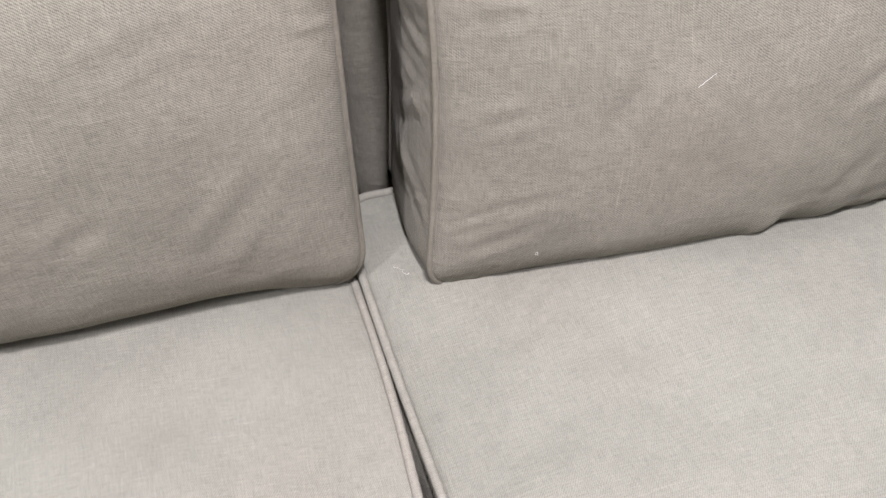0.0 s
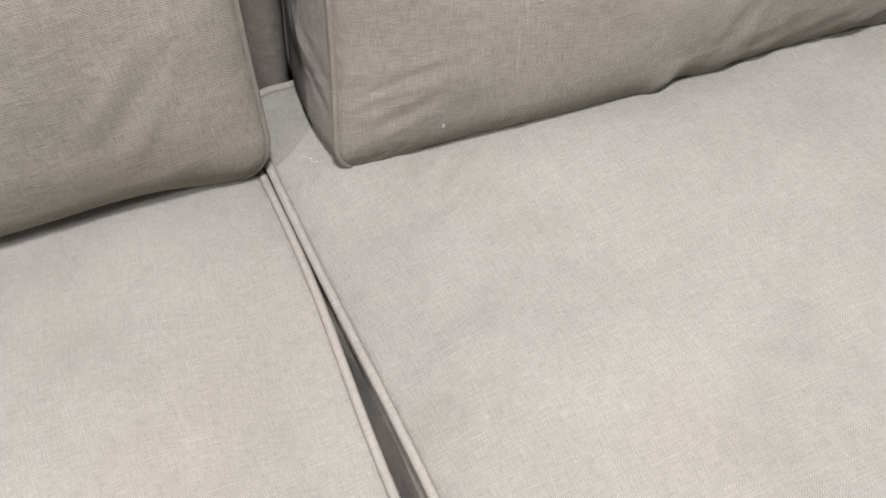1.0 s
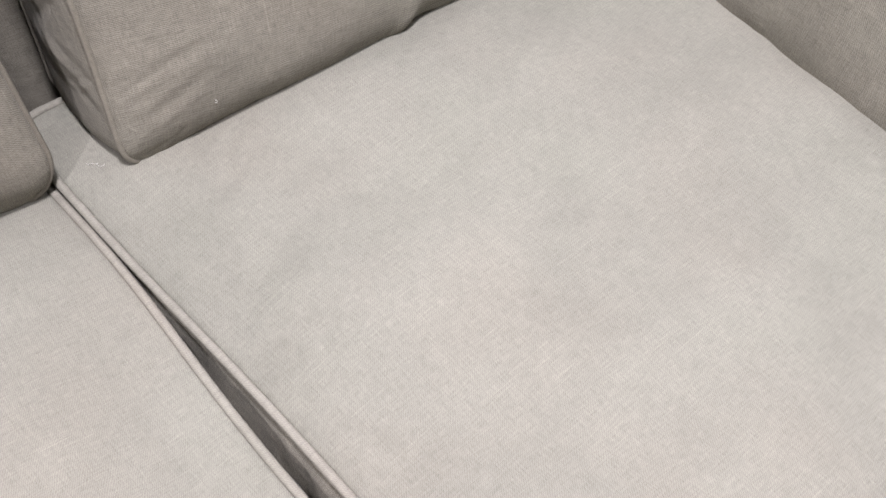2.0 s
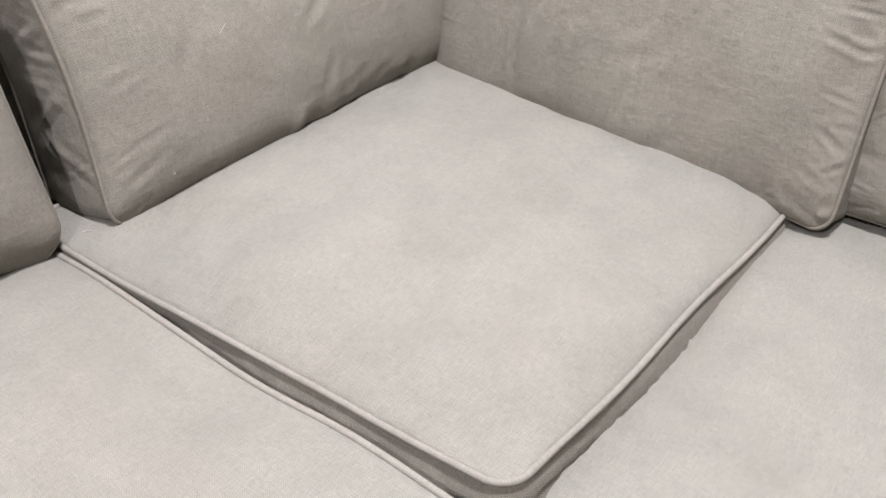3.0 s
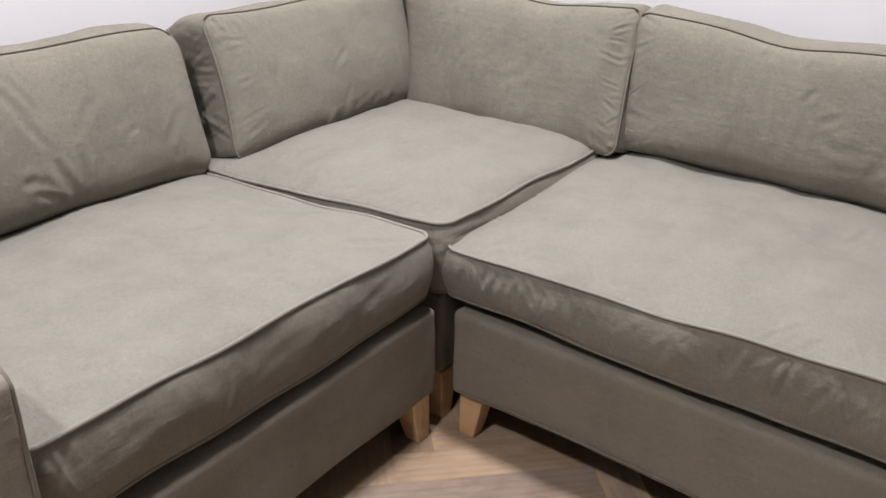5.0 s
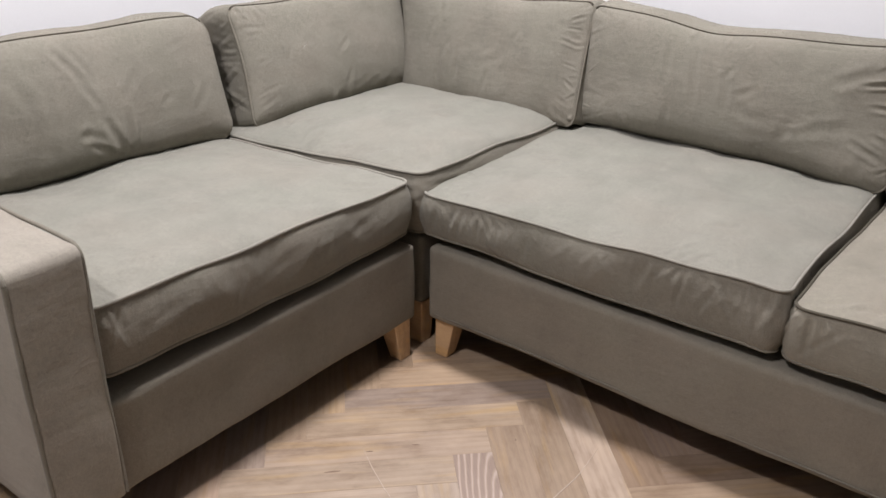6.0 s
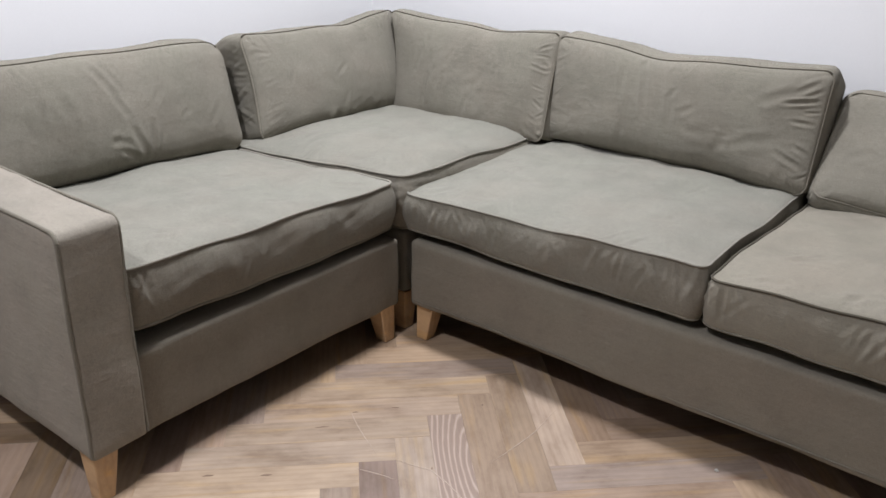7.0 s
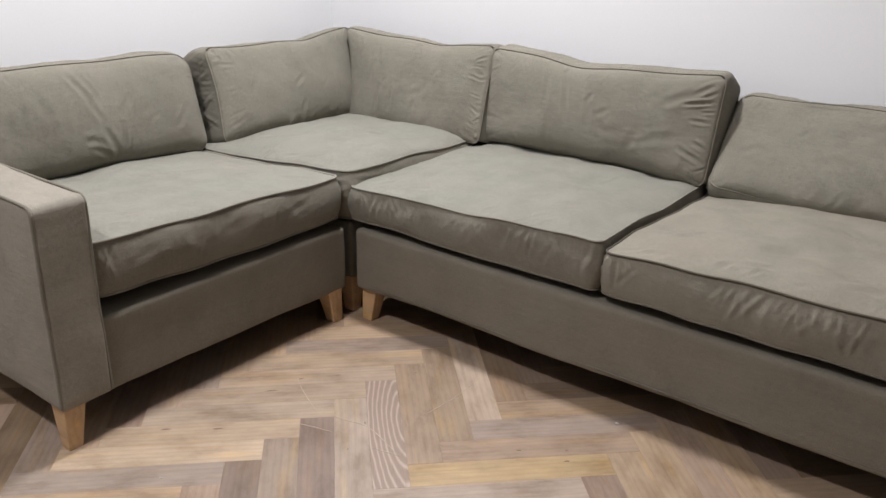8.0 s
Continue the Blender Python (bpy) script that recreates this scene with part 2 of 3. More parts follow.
def cap_xy(u, v, w, d, r):
    """A square of side 2 laid onto a rectangle w by d with corners of radius r, rings kept."""
    x, y = u * w / 2, v * d / 2
    m = np.maximum(np.abs(u), np.abs(v))
    px, py = np.where(m > 0, u / np.maximum(m, 1e-9), 0) * w / 2, np.where(m > 0, v / np.maximum(m, 1e-9), 0) * d / 2
    ax, ay = np.abs(px), np.abs(py)
    cx, cy = w / 2 - r, d / 2 - r
    ox, oy = ax - cx, ay - cy
    corner = (ox > 0) & (oy > 0)
    # in the corner square, slide along to the arc by angle
    reach = np.maximum(ox, oy)
    ang = np.where(ox >= oy, oy / np.maximum(ox, 1e-9), 2 - ox / np.maximum(oy, 1e-9)) * math.pi / 4
    gx, gy = cx + r * np.cos(ang), cy + r * np.sin(ang)
    qx, qy = np.where(corner, gx, ax), np.where(corner, gy, ay)
    f = m ** 10
    return x + np.sign(px) * (qx - ax) * f, y + np.sign(py) * (qy - ay) * f


def tube(points, radius, sides, closed=True):
    """Verts, faces and uvs of a cord along points."""
    p = np.asarray(points)
    n = len(p)
    if closed:
        t = np.roll(p, -1, 0) - np.roll(p, 1, 0)
    else:
        t = np.gradient(p, axis=0)
    t /= np.linalg.norm(t, axis=1)[:, None] + 1e-12
    ref = np.array((0, 0, 1.0)) if abs(t[:, 2]).mean() < 0.8 else np.array((1.0, 0, 0))
    a = np.cross(t, ref)
    bad = np.linalg.norm(a, axis=1) < 0.2
    a[bad] = np.cross(t[bad], (0.3, 1.0, 0.1))
    a /= np.linalg.norm(a, axis=1)[:, None] + 1e-12
    b = np.cross(t, a)
    length = np.concatenate(([0], np.cumsum(np.linalg.norm(np.diff(p, axis=0), axis=1))))
    verts, uvs, faces = [], [], []
    for k in range(sides):
        g = 2 * math.pi * k / sides
        verts.append(p + radius * (math.cos(g) * a + math.sin(g) * b))
        uvs.append(np.stack((length, np.full(n, radius * g)), 1))
    verts, uvs = np.stack(verts, 1).reshape(-1, 3), np.stack(uvs, 1).reshape(-1, 2)
    for i in range(n if closed else n - 1):
        j = (i + 1) % n
        for k in range(sides):
            l = (k + 1) % sides
            faces.append((i * sides + k, j * sides + k, j * sides + l, i * sides + l))
    return verts, faces, uvs


def piping(points, parent, radius=0.0042, closed=True, name="piping", material=None):
    v, f, uv = tube(points, radius, 8, closed)
    return child(name, mesh_of(name, v, f, material or PIPE, uv), parent)


def fold(co, a, b, width, depth):
    """A crease from a to b: a soft groove with raised lips."""
    a, b = np.array(a, float), np.array(b, float)
    ab = b - a
    s = np.clip(((co - a) @ ab) / (ab @ ab), 0, 1)
    dist = np.linalg.norm(co - a - s[:, None] * ab, axis=1) / width
    fade = np.sin(np.pi * np.clip(s, 0.02, 0.98)) ** 0.6
    return depth * fade * (1.1 * np.exp(-((dist - 1.3) ** 2) * 2.2) - np.exp(-dist ** 2 * 1.6))


def creases(seed, s, t, total, per_metre, depth, short, long, width=0.0055, even=0.0):
    """Scattered folds that run in from a seam: s along it, t away from it."""
    rng = np.random.default_rng(seed)
    lift = np.zeros_like(s)
    clump = Waves(seed + 50, 0.5)
    for k in range(int(total * per_metre)):
        s0, far, wide, lean, amp = rng.uniform(0, total), rng.uniform(short, long), width * rng.uniform(0.6, 1.9), rng.normal(0, 0.45), rng.uniform(0.2, 1.0) ** 1.5
        amp *= float(np.clip(0.6 + 0.4 * even + 0.8 * (1 - even) * clump(np.array([[s0, 0.0, 0.0]]))[0], 0.1, 1.6)) * rng.choice((-1, 1, 1))
        off = (s - s0 - lean * t + total / 2) % total - total / 2
        grow = np.exp(-((t - far * 0.35) / (far * 0.5)) ** 2)
        lift += amp * grow * (np.exp(-(off / wide) ** 2) - 0.5 * np.exp(-(np.abs(off) / wide - 1.7) ** 2 * 1.4))
    return depth * lift


def cushion(name, m, w, d, h, label, group, seed, crown=0.05, under=0.02, r=0.028, bulge=0.010, n=176, rows=20,
            corners=None, sag=(0.0, 0.0), folds=(), edge=0.0022, rumple=0.0020, power=2.4, cord=0.0034, pucker=0.0020,
            gather=0.003, dips=(), puckers=22, belly=0.0, puff=0.75, tuck=0.0, cloth=None, drop=0.0, crest=0.0,
            crimps=(1, 1, 1, 1), full=0.38, curl=0.0, wave=(), ears=(0, 0), foot=0.0, crumple=(0, 0.0), trim=None, edging=None):
    """A stuffed box cushion: front panel, back panel, border and two cords. Local z is its thickness.
    corners: shifts (x, y, z) of the four top corners; sag: lift of the low and high edge at their middles;
    dips: (x, y, radius, depth) of hollows pressed into the front panel."""
    root = thing(name, m, label, "cushion", group)
    g = np.sin(np.linspace(-1, 1, n + 1) * math.pi / 2 * 0.72) / math.sin(math.pi / 2 * 0.72)
    u, v = np.meshgrid(g, g, indexing="ij")
    u, v = u.ravel(), v.ravel()
    x, y = cap_xy(u, v, w, d, r)
    low_v = v + drop * (1 - v ** 2)
    dome = ((1 - np.abs(u) ** power) * (1 - np.abs(low_v) ** power)) ** puff
    plump = np.sqrt((1 - np.abs(u) ** 7) * (1 - np.abs(v) ** 7))
    dome = (1 - full) * dome + full * plump
    top = np.stack((x, y, h + crown * dome), 1)
    low = np.stack((x, y, -under * dome), 1)
    idx = np.arange((n + 1) ** 2).reshape(n + 1, n + 1)
    ring = np.concatenate((idx[:-1, 0], idx[-1, :-1], idx[:0:-1, -1], idx[0, :0:-1]))
    count = len(ring)
    z = np.linspace(0, 1, rows + 1)
    rim = np.stack((x[ring], y[ring]), 1)
    out = np.roll(rim, -1, 0) - np.roll(rim, 1, 0)
    out = np.stack((out[:, 1], -out[:, 0]), 1)
    out /= np.linalg.norm(out, axis=1)[:, None]
    swell = bulge - np.clip(-out[:, 1], 0, 1) ** 4 * (bulge + tuck) * (tuck > 0) + np.clip(out[:, 1], 0, 1) ** 3 * crest
    band = np.concatenate([np.column_stack((rim + out * (swell * math.sin(math.pi * t) ** 0.7)[:, None], np.full(count, h * t))) for t in z])
    run = np.concatenate(([0], np.cumsum(np.linalg.norm(np.diff(rim, axis=0), axis=1))))
    soft, fine = Waves(seed, 0.33), Waves(seed + 1, 0.10)
    sx, sy, sz = Waves(seed + 5, 0.4), Waves(seed + 6, 0.4), Waves(seed + 7, 0.3)
    shifts = np.array(corners if corners is not None else np.zeros((4, 3)), float)

    # short soft crumples, thickest towards the low edge of the front panel
    scatter = np.random.default_rng(seed + 9)
    folds = list(folds)
    for k in range(crumple[0]):
        cx, cy = scatter.uniform(-0.44, 0.44) * w, (-0.46 + 0.8 * scatter.uniform(0, 1) ** 1.7) * d
        turn, reach = scatter.normal(0.9, 0.7), scatter.uniform(0.015, 0.045)
        dx, dy = reach * math.cos(turn), reach * math.sin(turn)
        folds.append(((cx - dx, cy - dy, 0), (cx + dx, cy + dy, 0), scatter.uniform(0.009, 0.019), crumple[1] * scatter.uniform(0.4, 1.2)))

    def shape(co, across):
        """Uneven stuffing and creases; across is the way in which a panel is pushed."""
        lift = rumple * 1.6 * soft(co) + rumple * 0.4 * fine(co)
        for f in folds:
            lift = lift + fold(co * (1, 1, 0 if f[0][2] == 0 else 1), *f)
        for hx, hy, hr, hd in dips:
            lift = lift - hd * np.exp(-((co[:, 0] - hx) ** 2 + (co[:, 1] - hy) ** 2) / hr ** 2)
        co = co + across * lift[:, None]
        a, b = np.clip(co[:, 0] / w + 0.5, 0, 1)[:, None], np.clip(co[:, 1] / d + 0.5, 0, 1)[:, None]
        move = shifts[0] * (1 - a) * (1 - b) + shifts[1] * a * (1 - b) + shifts[2] * a * b + shifts[3] * (1 - a) * b
        up = np.clip(co[:, 2:] / h, 0, 1.0)
        bow = (1 - (2 * a - 1) ** 2)[:, 0] * (sag[0] * (1 - b[:, 0]) ** 2 + sag[1] * b[:, 0] ** 2)
        co = co + move * np.concatenate((np.ones_like(up), np.ones_like(up), up), 1) + np.stack((sx(co), sy(co), sz(co)), 1) * edge
        co[:, 1] += bow
        co[:, 0] += b[:, 0] ** 5 * (ears[0] * (1 - a[:, 0]) ** 2 + ears[1] * a[:, 0] ** 2)
        for wx, wide, rise in wave:
            co[:, 1] += rise * np.exp(-((co[:, 0] - wx) / wide) ** 2) * b[:, 0] ** 3
        co[:, 2] -= curl * up[:, 0] * np.clip(1 - b[:, 0] / 0.17, 0, 1) ** 2 * (1 - 0.85 * np.abs(2 * a[:, 0] - 1) ** 5)
        co[:, 2] += foot * (1 - up[:, 0]) * a[:, 0] ** 4 * (1 - b[:, 0]) ** 4
        co[:, 2] += belly * ((1 - (2 * a - 1) ** 4) * (1 - b) ** 2)[:, 0]
        return co

    inward = 1 - np.maximum(np.abs(u), np.abs(v))
    keep = np.minimum(1, inward * 9)
    up = np.array((0, 0, 1.0)) * keep[:, None]
    # puckers that run in from the seam
    total = 2 * (w + d)
    by_x = (1 - np.abs(u)) * w < (1 - np.abs(v)) * d
    side_s = np.where(by_x, np.where(u > 0, w + d / 2 + v * d / 2, 2 * w + 1.5 * d - v * d / 2), np.where(v < 0, w / 2 + u * w / 2, 1.5 * w + d - u * w / 2))
    gap = np.minimum((1 - np.abs(u)) * w, (1 - np.abs(v)) * d) / 2
    crimp = creases(seed + 3, side_s, gap, total, puckers, pucker, 0.015, 0.075, 0.0048) * (1 - np.exp(-gap / 0.007))
    crimp = crimp * np.where(by_x, np.where(u < 0, crimps[0], crimps[1]), np.where(v < 0, crimps[2], crimps[3]))
    top = top + np.outer(crimp, (0, 0, 1.0))
    hem = np.sin(np.pi * np.repeat(z, count))[:, None] ** 0.6
    side = np.tile(np.column_stack((out, np.zeros(count))), (rows + 1, 1)) * hem
    gathers = creases(seed + 4, np.tile(run, rows + 1), (1 - np.repeat(z, count)) * h, total, 110, 0.75 * gather, 0.04, 0.15, 0.0048, 0.6)
    weight = np.tile(1 - 0.75 * np.clip(out[:, 1], 0, 1) ** 2 * (crest > 0), rows + 1)
    band = band + side * (gathers * weight)[:, None]
    top, low, band = shape(top, up), shape(low, -up), shape(band, side)
    faces = np.stack((idx[:-1, :-1], idx[1:, :-1], idx[1:, 1:], idx[:-1, 1:]), -1).reshape(-1, 4)
    flat = np.stack((x, y), 1)
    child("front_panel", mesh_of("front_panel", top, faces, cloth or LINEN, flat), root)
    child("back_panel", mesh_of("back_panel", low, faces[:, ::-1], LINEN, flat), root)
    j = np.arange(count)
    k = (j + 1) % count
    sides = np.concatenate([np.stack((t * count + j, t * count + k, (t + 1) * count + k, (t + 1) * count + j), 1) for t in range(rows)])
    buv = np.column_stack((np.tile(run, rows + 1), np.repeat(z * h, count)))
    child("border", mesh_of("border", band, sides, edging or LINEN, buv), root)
    piping(low[ring], root, cord)
    if crest:
        # the run along the top is coloured dark for the groove's shade
        piping(np.concatenate((top[ring][3 * n:], top[ring][:2 * n + 1])), root, cord, closed=False)
        upper = piping(top[ring][2 * n:3 * n + 1], root, cord * 1.05, closed=False, material=SHADED)
        upper["label"] = "piping along the top edge, coloured dark as in shade"
    else:
        # the cord stands out from the seam
        piping(top[ring] + np.column_stack((out * 0.6, np.full(count, 0.25))) * cord, root, cord, material=trim)
    return root


def slab(w, d, h, r, n=4):
    """A box from the origin corner with rounded edges, as a bmesh."""
    bm = bmesh.new()
    bmesh.ops.create_cube(bm, size=1)
    bmesh.ops.scale(bm, vec=(w, d, h), verts=bm.verts)
    bmesh.ops.translate(bm, vec=(w / 2, d / 2, h / 2), verts=bm.verts)
    if r:
        bmesh.ops.bevel(bm, geom=bm.edges[:], offset=r, segments=n, profile=0.5, affect="EDGES")
    return bm


def part(name, bm, material, parent, label="", cut=0.0, puff=None, smooth=True):
    """Links a bmesh as one mesh under a thing. Box-mapped, so that the weave keeps its size."""
    if cut:
        for axis in range(3):
            lo, hi = min(v.co[axis] for v in bm.verts), max(v.co[axis] for v in bm.verts)
            no = [0, 0, 0]
            no[axis] = 1
            for i in range(1, int((hi - lo) / cut)):
                co = [0, 0, 0]
                co[axis] = lo + (hi - lo) * i / int((hi - lo) / cut)
                bmesh.ops.bisect_plane(bm, geom=bm.verts[:] + bm.edges[:] + bm.faces[:], plane_co=co, plane_no=no)
    if puff:
        bm.normal_update()
        co = np.array([v.co[:] for v in bm.verts])
        lift = puff(co)
        for v, a in zip(bm.verts, lift):
            v.co += v.normal * float(a)
    bm.normal_update()
    layer = bm.loops.layers.uv.new("UVMap")
    for f in bm.faces:
        f.smooth = smooth
        ax = max(range(3), key=lambda i: abs(f.normal[i]))
        a, b = [(1, 2), (0, 2), (0, 1)][ax]
        for l in f.loops:
            l[layer].uv = (l.vert.co[a], l.vert.co[b])
    me = bpy.data.meshes.new(name)
    bm.to_mesh(me)
    bm.free()
    me.materials.append(material)
    return child(name, me, parent, label)


def at(bm, x, y, z):
    bmesh.ops.translate(bm, vec=(x, y, z), verts=bm.verts)
    return bm

# ---- the room ----
H = 3.10
WX, WY = -0.03, -0.03
XE, YS = 3.8, -4.8


def structure(name, bm, material, label, category):
    ob = part(name, bm, material, None, smooth=False)
    return tagged(ob, label, category, kind="structure")


structure("wall_west", at(slab(0.12, WY - YS + 0.24, H, 0), WX - 0.12, YS - 0.12, 0), WALL, "plain white painted plaster wall behind the sofa", "wall")
structure("wall_north", at(slab(XE - WX, 0.12, H, 0), WX, WY, 0), WALL, "plain white painted plaster wall behind the long sofa", "wall")
structure("wall_east", at(slab(0.12, WY - YS + 0.24, H, 0), XE, YS - 0.12, 0), FAR, "plain wall closing the room out of view, dark beige to limit bounced light", "wall")
structure("wall_south", at(slab(XE - WX, 0.12, H, 0), WX, YS - 0.12, 0), FAR, "plain wall closing the room out of view, dark beige to limit bounced light", "wall")
structure("ceiling", at(slab(XE - WX + 0.24, WY - YS + 0.24, 0.1, 0), WX - 0.12, YS - 0.12, H), CEIL, "flat ceiling out of view, toned grey to limit bounced light", "ceiling")
floor = structure("floor", at(slab(XE - WX, WY - YS, 0.1, 0), WX, YS, -0.106), JOINT, "oiled oak herringbone parquet floor with knots and scratches", "floor")


# ---- sofa sections ----
ZB, ZD = 0.12, 0.318


def leg(parent, x, y, fx, fy):
    """A tapered square foot; fx, fy say to which sides it leans in."""
    bm = bmesh.new()
    a, b, hgt = 0.062, 0.038, ZB + 0.004
    def box(s, z):
        x0, x1 = (x, x + s * fx)
        y0, y1 = (y, y + s * fy)
        return [(min(x0, x1), min(y0, y1), z), (max(x0, x1), min(y0, y1), z), (max(x0, x1), max(y0, y1), z), (min(x0, x1), max(y0, y1), z)]
    vs = [bm.verts.new(p) for p in box(b, 0) + box(a, hgt)]
    bm.faces.new(vs[3::-1])
    bm.faces.new(vs[4:])
    for i in range(4):
        j = (i + 1) % 4
        bm.faces.new((vs[i], vs[j], vs[4 + j], vs[4 + i]))
    bmesh.ops.bevel(bm, geom=bm.edges[:], offset=0.003, segments=2, profile=0.5, affect="EDGES")
    ob = part("leg", bm, LEG, parent, "pale oak tapered foot", smooth=False)
    ob.color = (0.480, 0.315, 0.172, 1)
    return ob


def panel_puff(seed, amount=0.0016, drawn=0.0):
    """Unevenness of a stretched panel; drawn adds long shallow creases along it."""
    big, small, long = Waves(seed, 0.45), Waves(seed + 1, 0.12), Waves(seed + 2, 0.11)
    return lambda co: amount * big(co) + amount * 0.35 * small(co) + drawn * long(co * (0.3, 0.3, 1.0))


BACK = 0.66


def lining(x, y, w, d, parent, drop=0.0):
    """An unseen black sheet added under a base, to cut light bounced there."""
    return part("lining", at(slab(w, d, 0.004, 0), x, y, ZB - drop - 0.003), DARK, parent, "unseen black sheet under the base, added to darken below it")


def lean(bm, axis, sign):
    """Tips the top of a backrest towards the wall."""
    for v in bm.verts:
        v.co[axis] += sign * max(0.0, v.co.z - ZD) * 0.16
    return bm


def arm_cord(y, inset):
    """The outline of an arm's side, for the cord sewn round it."""
    x0, x1, z0, z1, r = 0.034, 0.961, ZB + 0.008, 0.648, 0.024
    pts = [(x1, y, z) for z in np.linspace(z0, z1 - r, 40)]
    pts += [(x1 - r + r * math.cos(a), y, z1 - r + r * math.sin(a)) for a in np.linspace(0, math.pi / 2, 16)[1:]]
    pts += [(x, y, z1) for x in np.linspace(x1 - r, x0, 50)[1:]]
    w1, w2 = Waves(int(abs(y) * 1000), 0.5), Waves(int(abs(y) * 900), 0.2)
    p = np.array(pts)
    p[:, 1] += inset + 0.0012 * w1(p) + 0.0006 * w2(p)
    return p


def arm_block(w, d, h):
    """A square arm whose front rolls over into its top."""
    bm = slab(w, d, h, 0)
    roll = [e for e in bm.edges if all(v.co.x > w - 1e-4 and v.co.z > h - 1e-4 for v in e.verts)]
    bmesh.ops.bevel(bm, geom=roll, offset=0.022, segments=6, profile=0.5, affect="EDGES")
    bm.normal_update()
    sharp = [e for e in bm.edges if e.calc_face_angle(0) > 1.0]
    bmesh.ops.bevel(bm, geom=sharp, offset=0.009, segments=3, profile=0.5, affect="EDGES")
    return bm


left = thing("sofa_section", pose(0, 0, 0), "grey-beige linen sofa section with one square arm, pale oak feet", "sofa", "sections of the corner sofa")
part("base", at(slab(0.910, 0.868, ZD - ZB + 0.011, 0.011), 0.04, -1.848, ZB - 0.011), FLOORLIT, left, cut=0.024, puff=panel_puff(3, drawn=0.0008))
part("backrest", lean(at(slab(0.115, 0.872, BACK - ZD, 0.025), 0.0, -1.846, ZD + 0.002), 0, -1), LINEN, left, cut=0.04, puff=panel_puff(5, 0.002))
part("arm", at(arm_block(0.925, 0.136, 0.65 - ZB), 0.04, -1.985, ZB), PALE_ARM, left, cut=0.035, puff=panel_puff(7, 0.0018))
piping(arm_cord(-1.985, 0.002), left, 0.0046, closed=False)
piping(arm_cord(-1.849, -0.001), left, 0.0040, closed=False)
for lx, ly, fx, fy in ((0.950, -1.000, -1, -1), (0.952, -1.978, -1, 1), (0.05, -0.985, 1, -1), (0.05, -1.978, 1, 1)):
    leg(left, lx, ly, fx, fy)

lining(0.07, -1.96, 0.850, 0.96, left, 0.011)

corner = thing("sofa_section", pose(0, 0, 0), "grey-beige linen corner sofa section, pale oak feet", "sofa", "sections of the corner sofa")
part("base", at(slab(0.895, 0.895, ZD - ZB, 0.014), 0.04, -0.937, ZB), LINEN, corner, cut=0.04, puff=panel_puff(11))
part("backrest", lean(at(slab(0.115, 0.935, BACK - ZD, 0.025), 0.0, -0.966, ZD + 0.002), 0, -1), LINEN, corner, cut=0.04, puff=panel_puff(13, 0.002))
part("backrest", lean(at(slab(0.845, 0.115, BACK - ZD, 0.025), 0.122, -0.115, ZD + 0.002), 1, 1), LINEN, corner, cut=0.04, puff=panel_puff(15, 0.002))
leg(corner, 0.936, -0.937, -1, 1)
leg(corner, 0.05, -0.05, 1, -1)

lining(0.07, -0.905, 0.840, 0.84, corner)

RX = 2.76
right = thing("sofa_section", pose(0, 0, 0), "grey-beige linen two-seat sofa section, pale oak feet", "sofa", "sections of the corner sofa")
part("base", at(slab(RX - 0.982, 0.925, ZD - ZB + 0.007, 0.013), 0.982, -0.966, ZB - 0.007), FLOORLIT, right, cut=0.024, puff=panel_puff(17, drawn=0.0006))
part("backrest", lean(at(slab(RX - 0.975, 0.115, BACK - ZD, 0.025), 0.975, -0.115, ZD + 0.002), 1, 1), LINEN, right, cut=0.05, puff=panel_puff(19, 0.002))
hem = np.array([(x, -0.9665, ZB + 0.011) for x in np.linspace(1.0, RX - 0.02, 100)])
piping(hem, right, 0.0020, closed=False, name="hem")
for lx, ly, fx, fy in ((0.995, -0.952, 1, 1), (RX - 0.01, -0.958, -1, 1), (0.985, -0.05, 1, -1), (RX - 0.01, -0.05, -1, -1)):
    leg(right, lx, ly, fx, fy)

lining(1.01, -0.930, RX - 1.04, 0.86, right, 0.007)

# ---- seat cushions ----
SEATS, BACKS = "seat cushions of the sofa", "back cushions of the sofa"
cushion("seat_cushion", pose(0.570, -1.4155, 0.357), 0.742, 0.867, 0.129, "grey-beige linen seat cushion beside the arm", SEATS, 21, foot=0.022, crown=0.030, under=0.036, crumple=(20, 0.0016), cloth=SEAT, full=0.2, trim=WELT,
        corners=[(0, 0, -0.022), (0, 0, 0.030), (0, -0.008, 0), (0, -0.026, -0.042)], rumple=0.0020, gather=0.0024, cord=0.0042, pucker=0.0014, bulge=0.012,
        folds=[((0.385, -0.36, 0.055), (0.385, -0.20, 0.095), 0.0127, 0.0007), ((0.385, -0.28, 0.035), (0.385, -0.12, 0.060), 0.0139, 0.0006), ((0.385, -0.10, 0.050), (0.385, 0.06, 0.088), 0.0127, 0.0005),
               ((0.385, 0.05, 0.040), (0.385, 0.20, 0.075), 0.0152, 0.0007), ((0.385, 0.18, 0.060), (0.385, 0.34, 0.105), 0.0127, 0.0008), ((0.385, 0.28, 0.035), (0.385, 0.40, 0.060), 0.0113, 0.0007),
               ((0.34, 0.36, 0), (0.27, 0.28, 0), 0.014, 0.0018), ((0.34, -0.36, 0), (0.25, -0.30, 0), 0.015, 0.0020), ((0.33, -0.30, 0), (0.27, -0.22, 0), 0.014, 0.0015)])
